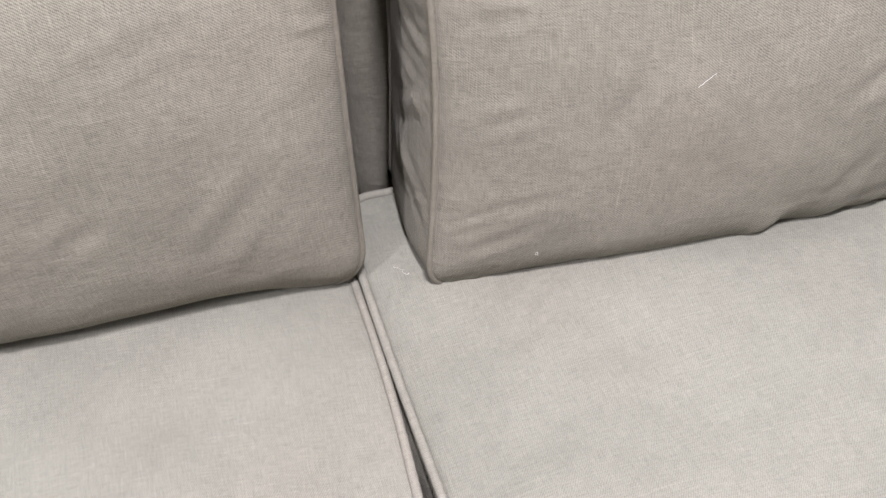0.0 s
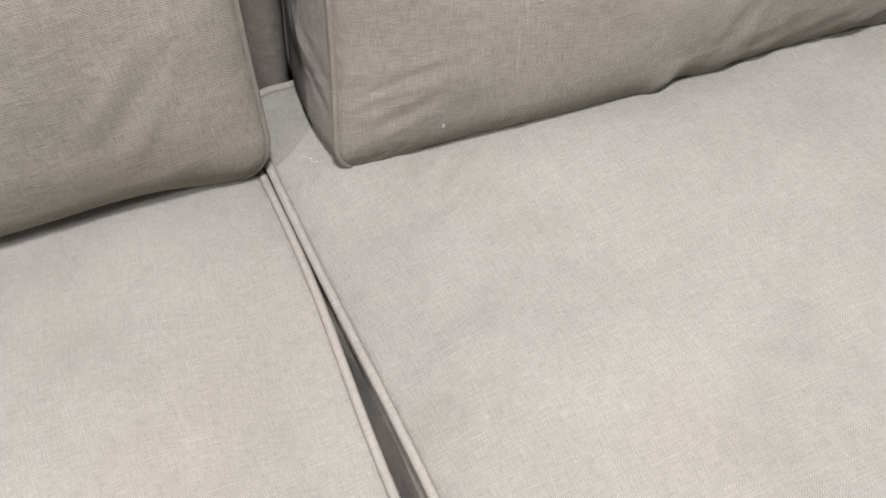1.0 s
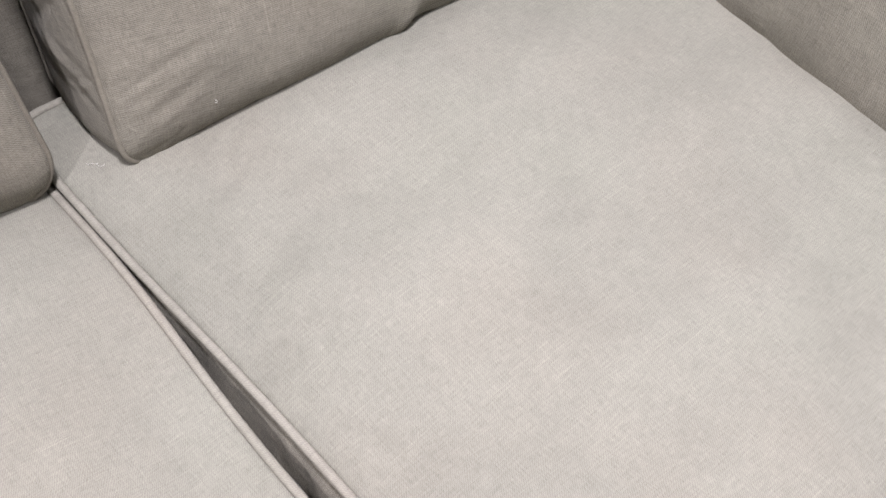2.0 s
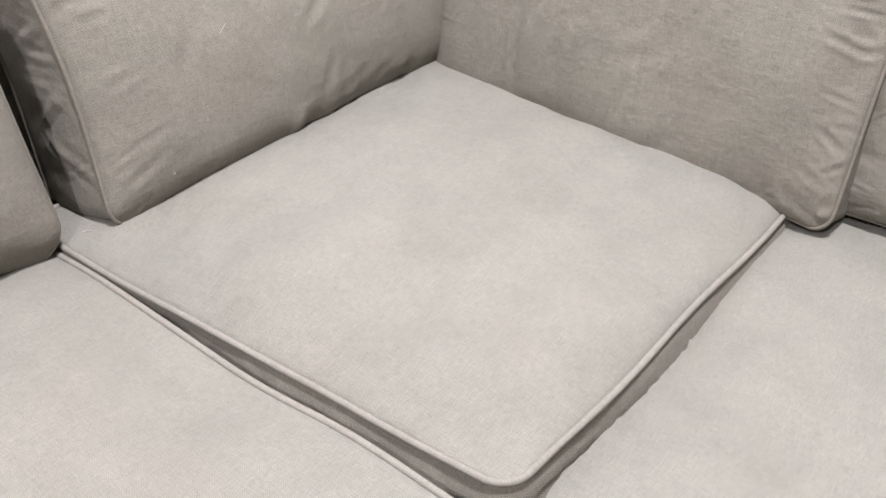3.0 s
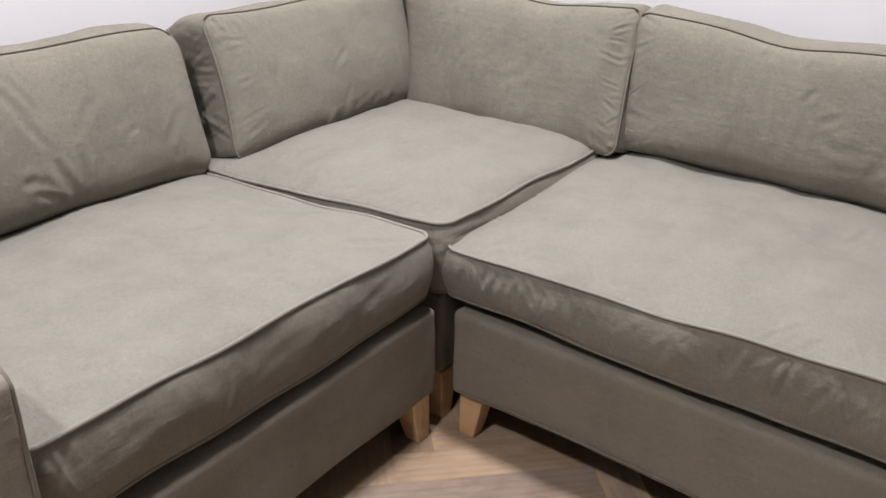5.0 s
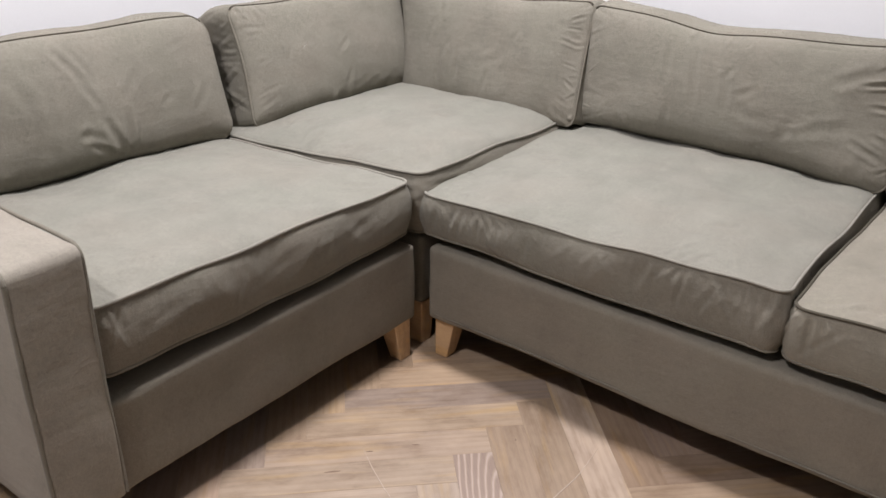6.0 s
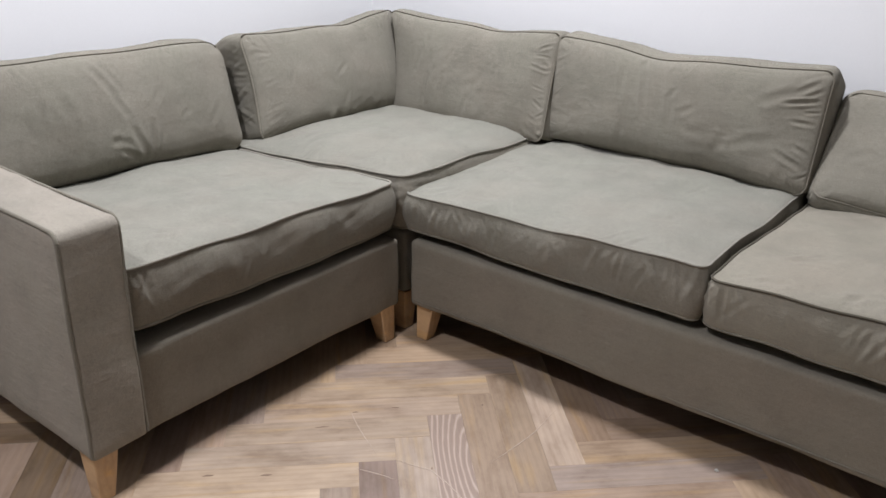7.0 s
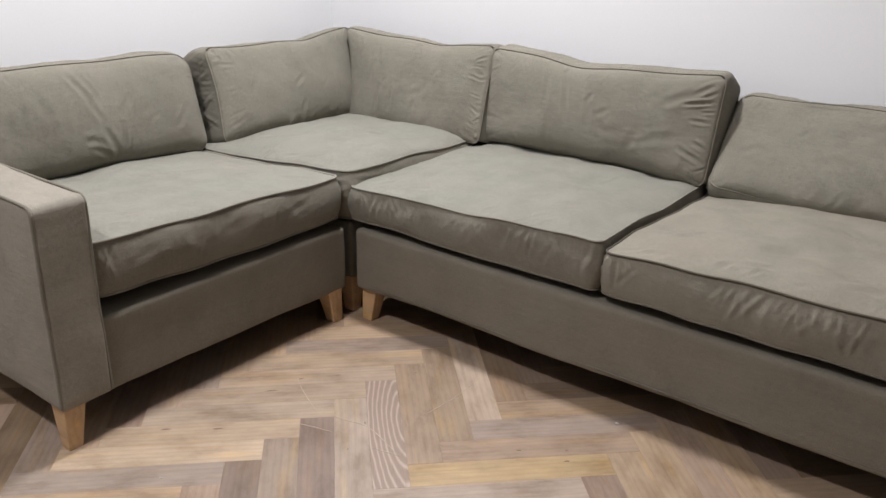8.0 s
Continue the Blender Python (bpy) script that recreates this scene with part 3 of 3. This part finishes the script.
corner_seat = cushion("seat_cushion", pose(0.57, -0.570, 0.336), 0.75, 0.765, 0.164, "grey-beige linen square corner seat cushion", SEATS, 31, crown=0.050, crumple=(20, 0.0016), cloth=SEAT, full=0.2, trim=WELT,
        corners=[(0, -0.042, -0.047), (0.004, 0.001, -0.004), (0.028, 0, -0.018), (0, 0, -0.060)], rumple=0.0024, gather=0.0022, cord=0.0042, pucker=0.0016, bulge=0.018,
        folds=[((0.24, -0.39, 0.118), (0.385, -0.375, 0.138), 0.009, 0.0055), ((0.385, -0.39, 0.135), (0.39, -0.24, 0.118), 0.008, 0.0045), ((0.30, -0.40, 0.085), (0.385, -0.385, 0.098), 0.009, 0.005),
               ((0.33, -0.40, 0.045), (0.385, -0.36, 0.062), 0.009, 0.004),
               ((0.33, -0.33, 0), (0.26, -0.27, 0), 0.012, 0.0016), ((0.28, -0.35, 0), (0.23, -0.29, 0), 0.010, 0.0014), ((0.34, -0.27, 0), (0.29, -0.22, 0), 0.011, 0.0014)])
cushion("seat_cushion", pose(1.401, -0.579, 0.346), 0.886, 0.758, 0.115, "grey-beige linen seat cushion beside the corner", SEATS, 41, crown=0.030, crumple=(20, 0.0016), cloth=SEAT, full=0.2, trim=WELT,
        corners=[(-0.004, 0, -0.010), (0, 0, 0.027), (-0.006, 0, 0.010), (-0.010, 0, 0.004)], gather=0.0042, pucker=0.0018,
        folds=[((-0.42, -0.35, 0), (-0.36, -0.27, 0), 0.0138, 0.0012), ((-0.37, -0.36, 0), (-0.33, -0.28, 0), 0.0115, 0.0011), ((-0.30, -0.36, 0), (-0.27, -0.29, 0), 0.0138, 0.0010),
               ((-0.24, -0.36, 0), (-0.20, -0.31, 0), 0.0115, 0.0008), ((0.38, -0.35, 0), (0.31, -0.28, 0), 0.0149, 0.0009), ((-0.40, -0.39, 0.02), (-0.385, -0.39, 0.10), 0.0088, 0.0021),
               ((-0.33, -0.39, 0.015), (-0.315, -0.39, 0.09), 0.0088, 0.0021), ((-0.27, -0.39, 0.02), (-0.265, -0.39, 0.095), 0.0077, 0.0022), ((-0.22, -0.39, 0.015), (-0.205, -0.39, 0.085), 0.0088, 0.0021),
               ((-0.14, -0.39, 0.02), (-0.13, -0.39, 0.08), 0.0099, 0.0015), ((0.02, -0.39, 0.03), (0.06, -0.39, 0.09), 0.0121, 0.0013), ((0.28, -0.39, 0.03), (0.32, -0.39, 0.09), 0.0110, 0.0014)])
cushion("seat_cushion", pose(2.288, -0.580, 0.350), 0.865, 0.76, 0.130, "grey-beige linen seat cushion with a rumpled front", SEATS, 51, crown=0.034, crumple=(26, 0.0024), cloth=BROWNED, full=0.2, trim=SHADOW_CORD, edging=BROWNED,
        corners=[(0, 0, -0.013), (0, 0, 0.011), (0, 0, 0), (0.010, 0, -0.026)], gather=0.0068, pucker=0.0020,
        dips=[(-0.03, -0.16, 0.055, 0.012), (0.03, -0.25, 0.07, -0.006), (0.16, -0.20, 0.05, 0.006)],
        folds=[((-0.09, -0.19, 0), (0.00, -0.15, 0), 0.026, 0.003), ((0.10, -0.28, 0), (0.19, -0.24, 0), 0.022, 0.002)])


def back_cushion(x, y, z, turn, tilt, w, d, h, label, seed, **more):
    """A back cushion: width along local x, height along local y; its front's foot is at x, y, z, and it leans back by tilt."""
    m = pose(x, y, z, 0, 0, turn) @ pose(0, 0, 0, 90 - tilt) @ pose(0, d / 2, -h)
    return cushion("back_cushion", m, w, d, h, label, BACKS, seed, under=0.01, power=2.2, **{"tuck": 0.044, "puff": 0.9, "drop": 0.3, "full": 0.48, "curl": 0.018, "crumple": (16, 0.0012), "r": 0.036, **more})


back_cushion(0.262, -1.413, 0.472, 90, 13.3, 0.862, 0.335, 0.125, "grey-beige linen back cushion, slumped and creased", 61, gather=0.0014, crest=0.008, rumple=0.0014, crown=0.074,
             r=0.055, corners=[(0, 0.006, -0.006), (-0.014, -0.030, 0.030), (0.005, -0.018, 0), (0, 0.016, 0)], sag=(0.006, 0.004), belly=-0.034, pucker=0.0022, crimps=(1, 0.35, 0.5, 0.6),
             folds=[((-0.05, 0.145, 0), (0.005, 0.055, 0), 0.0115, 0.0024), ((-0.005, 0.06, 0), (0.035, -0.02, 0), 0.0125, 0.0020), ((0.0, 0.13, 0), (0.035, 0.065, 0), 0.0094, 0.0015),
                    ((0.03, -0.03, 0), (0.075, -0.125, 0), 0.0136, 0.0039), ((0.10, -0.03, 0), (0.095, -0.14, 0), 0.0115, 0.0035), ((0.135, -0.05, 0), (0.115, -0.14, 0), 0.0094, 0.0021),
                    ((-0.01, -0.09, 0), (0.06, -0.135, 0), 0.0104, 0.0028), ((-0.04, -0.06, 0), (0.03, -0.085, 0), 0.0125, 0.0018), ((-0.17, 0.10, 0), (-0.13, 0.01, 0), 0.0198, 0.0014)])
corner_back = back_cushion(0.339, -0.580, 0.484, 90, 18.3, 0.69, 0.325, 0.175, "grey-beige linen back cushion in the corner, puckered seam", 71, crest=0.008, rumple=0.0012, crown=0.060,
             corners=[(-0.014, -0.008, -0.008), (0, -0.026, 0.026), (0, 0.016, 0), (0.024, 0.012, -0.020)], wave=[(0.13, 0.09, -0.012)], ears=(-0.020, 0.040), sag=(-0.005, -0.02), belly=-0.025, pucker=0.0030, gather=0.0016, puckers=36, puff=0.8, crimps=(1.8, 0.3, 0.4, 0.6),
             folds=[((-0.035, -0.18, 0), (-0.02, -0.105, 0), 0.026, 0.0034), ((0.02, -0.16, 0), (0.03, -0.11, 0), 0.014, 0.0010), ((-0.36, 0.105, 0.125), (-0.36, 0.085, 0.03), 0.0263, 0.0011), ((-0.36, 0.045, 0.125), (-0.36, 0.06, 0.02), 0.0230, 0.0009), ((-0.36, -0.02, 0.12), (-0.36, -0.05, 0.03), 0.0281, 0.0011),
                    ((-0.36, -0.095, 0.125), (-0.36, -0.07, 0.03), 0.0230, 0.0009), ((-0.36, -0.12, 0.11), (-0.36, -0.14, 0.02), 0.0198, 0.0006),
                    ((-0.335, 0.105, 0), (-0.265, 0.095, 0), 0.0072, 0.0008), ((-0.335, 0.075, 0), (-0.285, 0.080, 0), 0.0065, 0.0006), ((-0.33, 0.0, 0), (-0.27, 0.012, 0), 0.0079, 0.0006),
                    ((-0.33, -0.075, 0), (-0.25, -0.060, 0), 0.0072, 0.0006), ((-0.33, -0.115, 0), (-0.265, -0.088, 0), 0.0079, 0.0007)])
back_cushion(0.665, -0.365, 0.488, 0, 19.3, 0.70, 0.325, 0.13, "grey-beige linen back cushion in the corner", 81, crest=0.010, full=0.6, curl=0.004, rumple=0.0012, crown=0.044,
             r=0.026, wave=[(0.09, 0.10, -0.012)], corners=[(0.06, -0.024, -0.022), (0.012, -0.004, 0.014), (-0.008, 0.022, 0), (0, 0.012, 0)], ears=(-0.040, 0), sag=(-0.002, -0.012), belly=-0.004, pucker=0.0024, gather=0.0018, puckers=34, puff=1.0, drop=-0.10, crimps=(0.2, 1.6, 0.5, 0.5),
             dips=[(0.335, 0.07, 0.034, 0.009), (0.33, 0.01, 0.034, 0.010), (0.335, -0.05, 0.034, 0.008)],
             folds=[((0.34, 0.125, 0), (0.295, 0.108, 0), 0.0060, 0.0018), ((0.34, 0.085, 0), (0.285, 0.088, 0), 0.0045, 0.0010), ((0.34, 0.04, 0), (0.275, 0.056, 0), 0.0060, 0.0016),
                    ((0.34, -0.015, 0), (0.29, -0.004, 0), 0.0045, 0.0010), ((0.34, -0.07, 0), (0.300, -0.045, 0), 0.0060, 0.0014), ((0.335, -0.115, 0), (0.29, -0.095, 0), 0.0067, 0.0007),
                    ((-0.10, -0.10, 0), (-0.085, -0.03, 0), 0.010, 0.0018), ((-0.18, -0.11, 0), (-0.16, -0.02, 0), 0.011, 0.0020), ((0.02, -0.115, 0), (0.03, -0.06, 0), 0.010, 0.0016)])
back_cushion(1.430, -0.328, 0.492, 0, 14, 0.856, 0.32, 0.14, "grey-beige linen back cushion, plump and creased", 91, crest=0.016, full=0.6, curl=0.008, rumple=0.0012, crown=0.050,
             corners=[(0.012, 0, 0), (0, -0.004, 0), (0, 0.012, 0), (0, 0.006, 0)], sag=(0.006, -0.016), belly=-0.012, pucker=0.0035, gather=0.0022, puckers=34, puff=0.9, drop=0.06, crimps=(0.3, 2.0, 0.5, 0.5),
             wave=[(-0.08, 0.11, -0.018)], r=0.028,
             folds=[((-0.10, 0.13, 0), (-0.07, -0.05, 0), 0.012, 0.0025), ((-0.01, 0.12, 0), (0.02, -0.07, 0), 0.013, 0.0022), ((-0.17, 0.12, 0), (-0.16, 0.0, 0), 0.012, 0.0018),
                    ((0.42, 0.138, 0), (0.35, 0.095, 0), 0.0097, 0.0020), ((0.42, 0.110, 0), (0.38, 0.088, 0), 0.0067, 0.0014), ((0.425, 0.082, 0), (0.325, 0.066, 0), 0.0070, 0.0032),
                    ((0.425, 0.052, 0), (0.385, 0.047, 0), 0.0052, 0.0024), ((0.42, 0.018, 0), (0.355, 0.022, 0), 0.0070, 0.0020), ((0.42, -0.062, 0), (0.375, -0.040, 0), 0.0078, 0.0029),
                    ((0.42, -0.098, 0), (0.335, -0.062, 0), 0.0087, 0.0024), ((0.36, 0.105, 0), (0.26, 0.060, 0), 0.0157, 0.0017), ((0.33, -0.03, 0), (0.23, -0.055, 0), 0.0175, 0.0015)])
back_cushion(2.305, -0.340, 0.494, 0, 38, 0.86, 0.325, 0.09, "grey-beige linen back cushion leaning far back", 101, crest=0.008, crown=0.04, tuck=0.0, bulge=0.022, curl=0.0)

# ---- floor ----
PW, PL = 0.090, 0.506
STEP, SPAN = PW * math.sqrt(2), PL * math.sqrt(2)


def plank_mesh():
    bm = slab(PL - 0.0002, PW - 0.0002, 0.014, 0)
    bmesh.ops.translate(bm, vec=(-PL / 2 + 0.0001, -PW / 2 + 0.0001, -0.014), verts=bm.verts)
    tops = [e for e in bm.edges if all(v.co.z > -0.001 for v in e.verts)]
    bmesh.ops.bevel(bm, geom=tops, offset=0.0002, segments=1, affect="EDGES")
    me = bpy.data.meshes.new("plank")
    bm.to_mesh(me)
    bm.free()
    me.materials.append(PLANK)
    return me


PLANKS = plank_mesh()
BOARD = plank_mesh()
BOARD.materials[0] = RINGED
spots = []
for i in range(-4, 7):
    for k in range(-16, 46):
        sx, sy = 1.284 + SPAN * i, -1.123 - STEP * k
        a, b = Vector((1, 1, 0)) / math.sqrt(2), Vector((1, -1, 0)) / math.sqrt(2)
        corner_at = Vector((sx, sy, 0))
        for centre, turn, way in ((corner_at + a * PW / 2 + b * PL / 2, -45, "v"), (corner_at - a * PL / 2 + b * PW / 2, 45, "h")):
            if WX - 0.10 < centre.x < XE + 0.10 and YS - 0.10 < centre.y < WY + 0.10:
                spots.append((centre.x, centre.y, turn, (i, k, way)))
spots.sort(key=lambda q: (q[0] - 1.55) ** 2 + (q[1] + 1.75) ** 2)
rng = random.Random(4)
# boards whose tone stands out, by their step in the pattern
TONES = {(0, 0, "v"): (0.2952, 0.2187, 0.1531), (0, 1, "v"): None, (0, 2, "v"): (0.3307, 0.2623, 0.2033), (0, 3, "v"): (0.2132, 0.1558, 0.1225), (0, 4, "v"): (0.2733, 0.2105, 0.1587),
         (0, 5, "v"): (0.2024, 0.1503, 0.1169), (0, -1, "v"): (0.2898, 0.2160, 0.1504), (0, -2, "v"): (0.3937, 0.3062, 0.2311), (0, -3, "v"): (0.2542, 0.1804, 0.1225), (0, 0, "h"): (0.3472, 0.2651, 0.1949),
         (0, 1, "h"): (0.3362, 0.2597, 0.1893), (0, 2, "h"): (0.3417, 0.2678, 0.2005), (0, 3, "h"): (0.3690, 0.2816, 0.1977), (0, 4, "h"): (0.4156, 0.3199, 0.2255), (0, -1, "h"): (0.3472, 0.2623, 0.1837),
         (0, 5, "h"): (0.2898, 0.2350, 0.1922), (1, 0, "h"): (0.3828, 0.2760, 0.1531), (1, -1, "h"): (0.3199, 0.2350, 0.1698), (1, 1, "h"): (0.3472, 0.2760, 0.2171), (1, 2, "h"): (0.2405, 0.1832, 0.1475),
         (1, 0, "v"): (0.3745, 0.2789, 0.1893), (1, -2, "h"): (0.2952, 0.2324, 0.1893)}
rest_v, rest_f, singles = [], [], 0
for px, py, turn, key in spots:
    m = pose(px, py, rng.uniform(-0.0002, 0.0002), 0, 0, turn + 180 * (0 if key in TONES else rng.randint(0, 1)))
    tone = TONES.get(key, rng.choice(OAKS))
    inside = WX + 0.10 < px < XE - 0.10 and YS + 0.10 < py < WY - 0.10
    if inside and singles < 300:
        singles += 1
        ob = new("plank", PLANKS if tone else BOARD)
        ob.matrix_world = m
        ob.color = (*(tone or (0.25, 0.2, 0.16)), 1)
        ob.parent = floor
    else:
        base = len(rest_v)
        rest_v += [m @ v.co for v in PLANKS.vertices]
        rest_f += [tuple(base + q for q in p.vertices) for p in PLANKS.polygons]
rest = bpy.data.meshes.new("plank_field")
rest.from_pydata(rest_v, [], rest_f)
# boards that meet a wall are cut off under it
bm = bmesh.new()
bm.from_mesh(rest)
for co, no in (((WX - 0.02, 0, 0), (-1, 0, 0)), ((XE + 0.02, 0, 0), (1, 0, 0)), ((0, YS - 0.02, 0), (0, -1, 0)), ((0, WY + 0.02, 0), (0, 1, 0))):
    bmesh.ops.bisect_plane(bm, geom=bm.verts[:] + bm.edges[:] + bm.faces[:], plane_co=co, plane_no=no, clear_outer=True)
bm.to_mesh(rest)
bm.free()
rest.materials.append(FIELD)
tagged(child("plank_field", rest, floor), kind="stuff")


# ---- marks on the floor ----
def scratch(points, width, name="scratch", material=None, label="pale scuff across the boards"):
    """A pale hair-thin scuff drawn over the boards."""
    p = np.array(points, float)
    t = np.linspace(0, len(p) - 1, 12 * (len(p) - 1) + 1)
    c = np.stack([np.interp(t, range(len(p)), p[:, q]) for q in (0, 1)], 1)
    for _ in range(6):
        c[1:-1] = (c[:-2] + 2 * c[1:-1] + c[2:]) / 4
    d = np.gradient(c, axis=0)
    nrm = np.stack((-d[:, 1], d[:, 0]), 1) / np.linalg.norm(d, axis=1)[:, None]
    wide = 0.75 * width * np.sin(np.pi * np.linspace(0.04, 0.96, len(c)))[:, None]
    z = np.full((len(c), 1), 0.0009)
    v = np.concatenate((np.hstack((c - nrm * wide, z)), np.hstack((c + nrm * wide, z)), np.hstack((c - nrm * wide, z - 0.0006)), np.hstack((c + nrm * wide, z - 0.0006))))
    k = len(c)
    f = [(i, i + 1, k + i + 1, k + i) for i in range(k - 1)] + [(2 * k + i, i, k + i, 3 * k + i) for i in (0,)]
    f += [(2 * k + i, 2 * k + i + 1, i + 1, i) for i in range(k - 1)] + [(k + i, k + i + 1, 3 * k + i + 1, 3 * k + i) for i in range(k - 1)]
    return child(name, mesh_of(name, v, f, material or SCRATCH, smooth=False), floor, label)


scratch([(1.115, -1.361), (1.179, -1.399), (1.232, -1.426), (1.291, -1.452)], 0.0011)
scratch([(1.298, -1.526), (1.349, -1.509), (1.400, -1.497)], 0.0012)
scratch([(1.347, -1.443), (1.397, -1.430), (1.437, -1.418), (1.496, -1.431), (1.559, -1.453), (1.602, -1.468)], 0.0014)
scratch([(1.530, -1.486), (1.563, -1.475), (1.600, -1.470)], 0.0010)
scratch([(1.528, -1.308), (1.535, -1.227), (1.540, -1.138), (1.527, -1.017)], 0.0012)

# knots and open grain in the oak
for kx, ky, length, width, turn in ((1.053, -1.766, 0.045, 0.0042, 48), (1.154, -1.678, 0.044, 0.0050, 46), (1.116, -1.460, 0.060, 0.0030, 47), (1.198, -1.276, 0.030, 0.0026, 44),
                                    (1.133, -1.359, 0.026, 0.0026, 44), (1.480, -1.527, 0.010, 0.0030, -46), (1.365, -1.119, 0.012, 0.0030, -45), (1.433, -1.412, 0.016, 0.0040, -48),
                                    (1.821, -1.255, 0.018, 0.0024, 43), (1.916, -1.177, 0.012, 0.0030, 45), (1.940, -1.217, 0.024, 0.0034, 45)):
    width, length = width * 0.85, length * 0.6
    c, q = length / 2 * math.cos(math.radians(turn)), length / 2 * math.sin(math.radians(turn))
    scratch([(kx - c, ky - q), (kx, ky + 0.0012), (kx + c, ky + q)], width, "knot", KNOT, "dark brown knot in the oak")


# ---- crumb ----
bm = bmesh.new()
bmesh.ops.create_icosphere(bm, subdivisions=2, radius=0.0045)
rough = Waves(7, 0.004)
for v in bm.verts:
    v.co *= 1 + 0.35 * float(rough(np.array([v.co[:]]))[0])
    v.co.z = max(v.co.z, -0.0025) * 0.55
crumb = part("plaster_crumb", bm, FLUFF, None)
crumb.location = (1.957, -0.984, 0.0017)
tagged(crumb, "tiny white plaster crumb lying on the oak floor", "crumb", "crumbs on the floor")
copy_thing(crumb, pose(1.219, -1.899, 0.0014, 0, 0, 70) @ Matrix.Scale(0.55, 4))


# ---- lint ----
def fibre(cushion_ob, points, radius, label, curl=0.0):
    """A pale fibre that lies on a cushion's front panel, along the points laid onto its surface."""
    panel = next(c for c in cushion_ob.children if c.name.startswith("front_panel"))
    m = cushion_ob.matrix_world
    co = np.empty(len(panel.data.vertices) * 3)
    panel.data.vertices.foreach_get("co", co)
    co = co.reshape(-1, 3) @ np.array(m.to_3x3()).T + np.array(m.translation)
    face = np.array(m.to_3x3() @ Vector((0, 0, 1)))
    p = np.array(points, float)
    t = np.linspace(0, len(p) - 1, 14)
    line = np.stack([np.interp(t, range(len(p)), p[:, q]) for q in range(3)], 1)
    if curl:
        line += curl * np.stack((np.sin(t * 9), np.cos(t * 7), np.sin(t * 5 + 1)), 1)
    laid = []
    for q in line:
        off = co - q
        flat = off - np.outer(off @ face, face)
        near = co[np.argmin((flat ** 2).sum(1))]
        laid.append(q + face * ((near - q) @ face + radius + 0.0006))
    laid = np.array(laid)
    mid = laid.mean(0)
    v, f, uv = tube(laid - mid, radius, 5, closed=False)
    ob = new("lint_thread", mesh_of("lint_thread", v, f, FLUFF, uv))
    ob.location = mid
    return tagged(ob, label, "lint", "lint on the cushions")


fibre(corner_back, [(0.292, -0.732, 0.658), (0.290, -0.725, 0.662), (0.289, -0.718, 0.666)], 0.00028, "pale straight fibre clinging to the back cushion")
fibre(corner_back, [(0.342, -0.853, 0.522), (0.342, -0.851, 0.524), (0.342, -0.852, 0.527)], 0.0004, "tiny pale fluff on the back cushion", 0.0008)
fibre(corner_seat, [(0.290, -0.966, 0.47), (0.298, -0.958, 0.47), (0.306, -0.954, 0.47)], 0.0003, "pale frayed thread on the corner seat cushion", 0.0015)
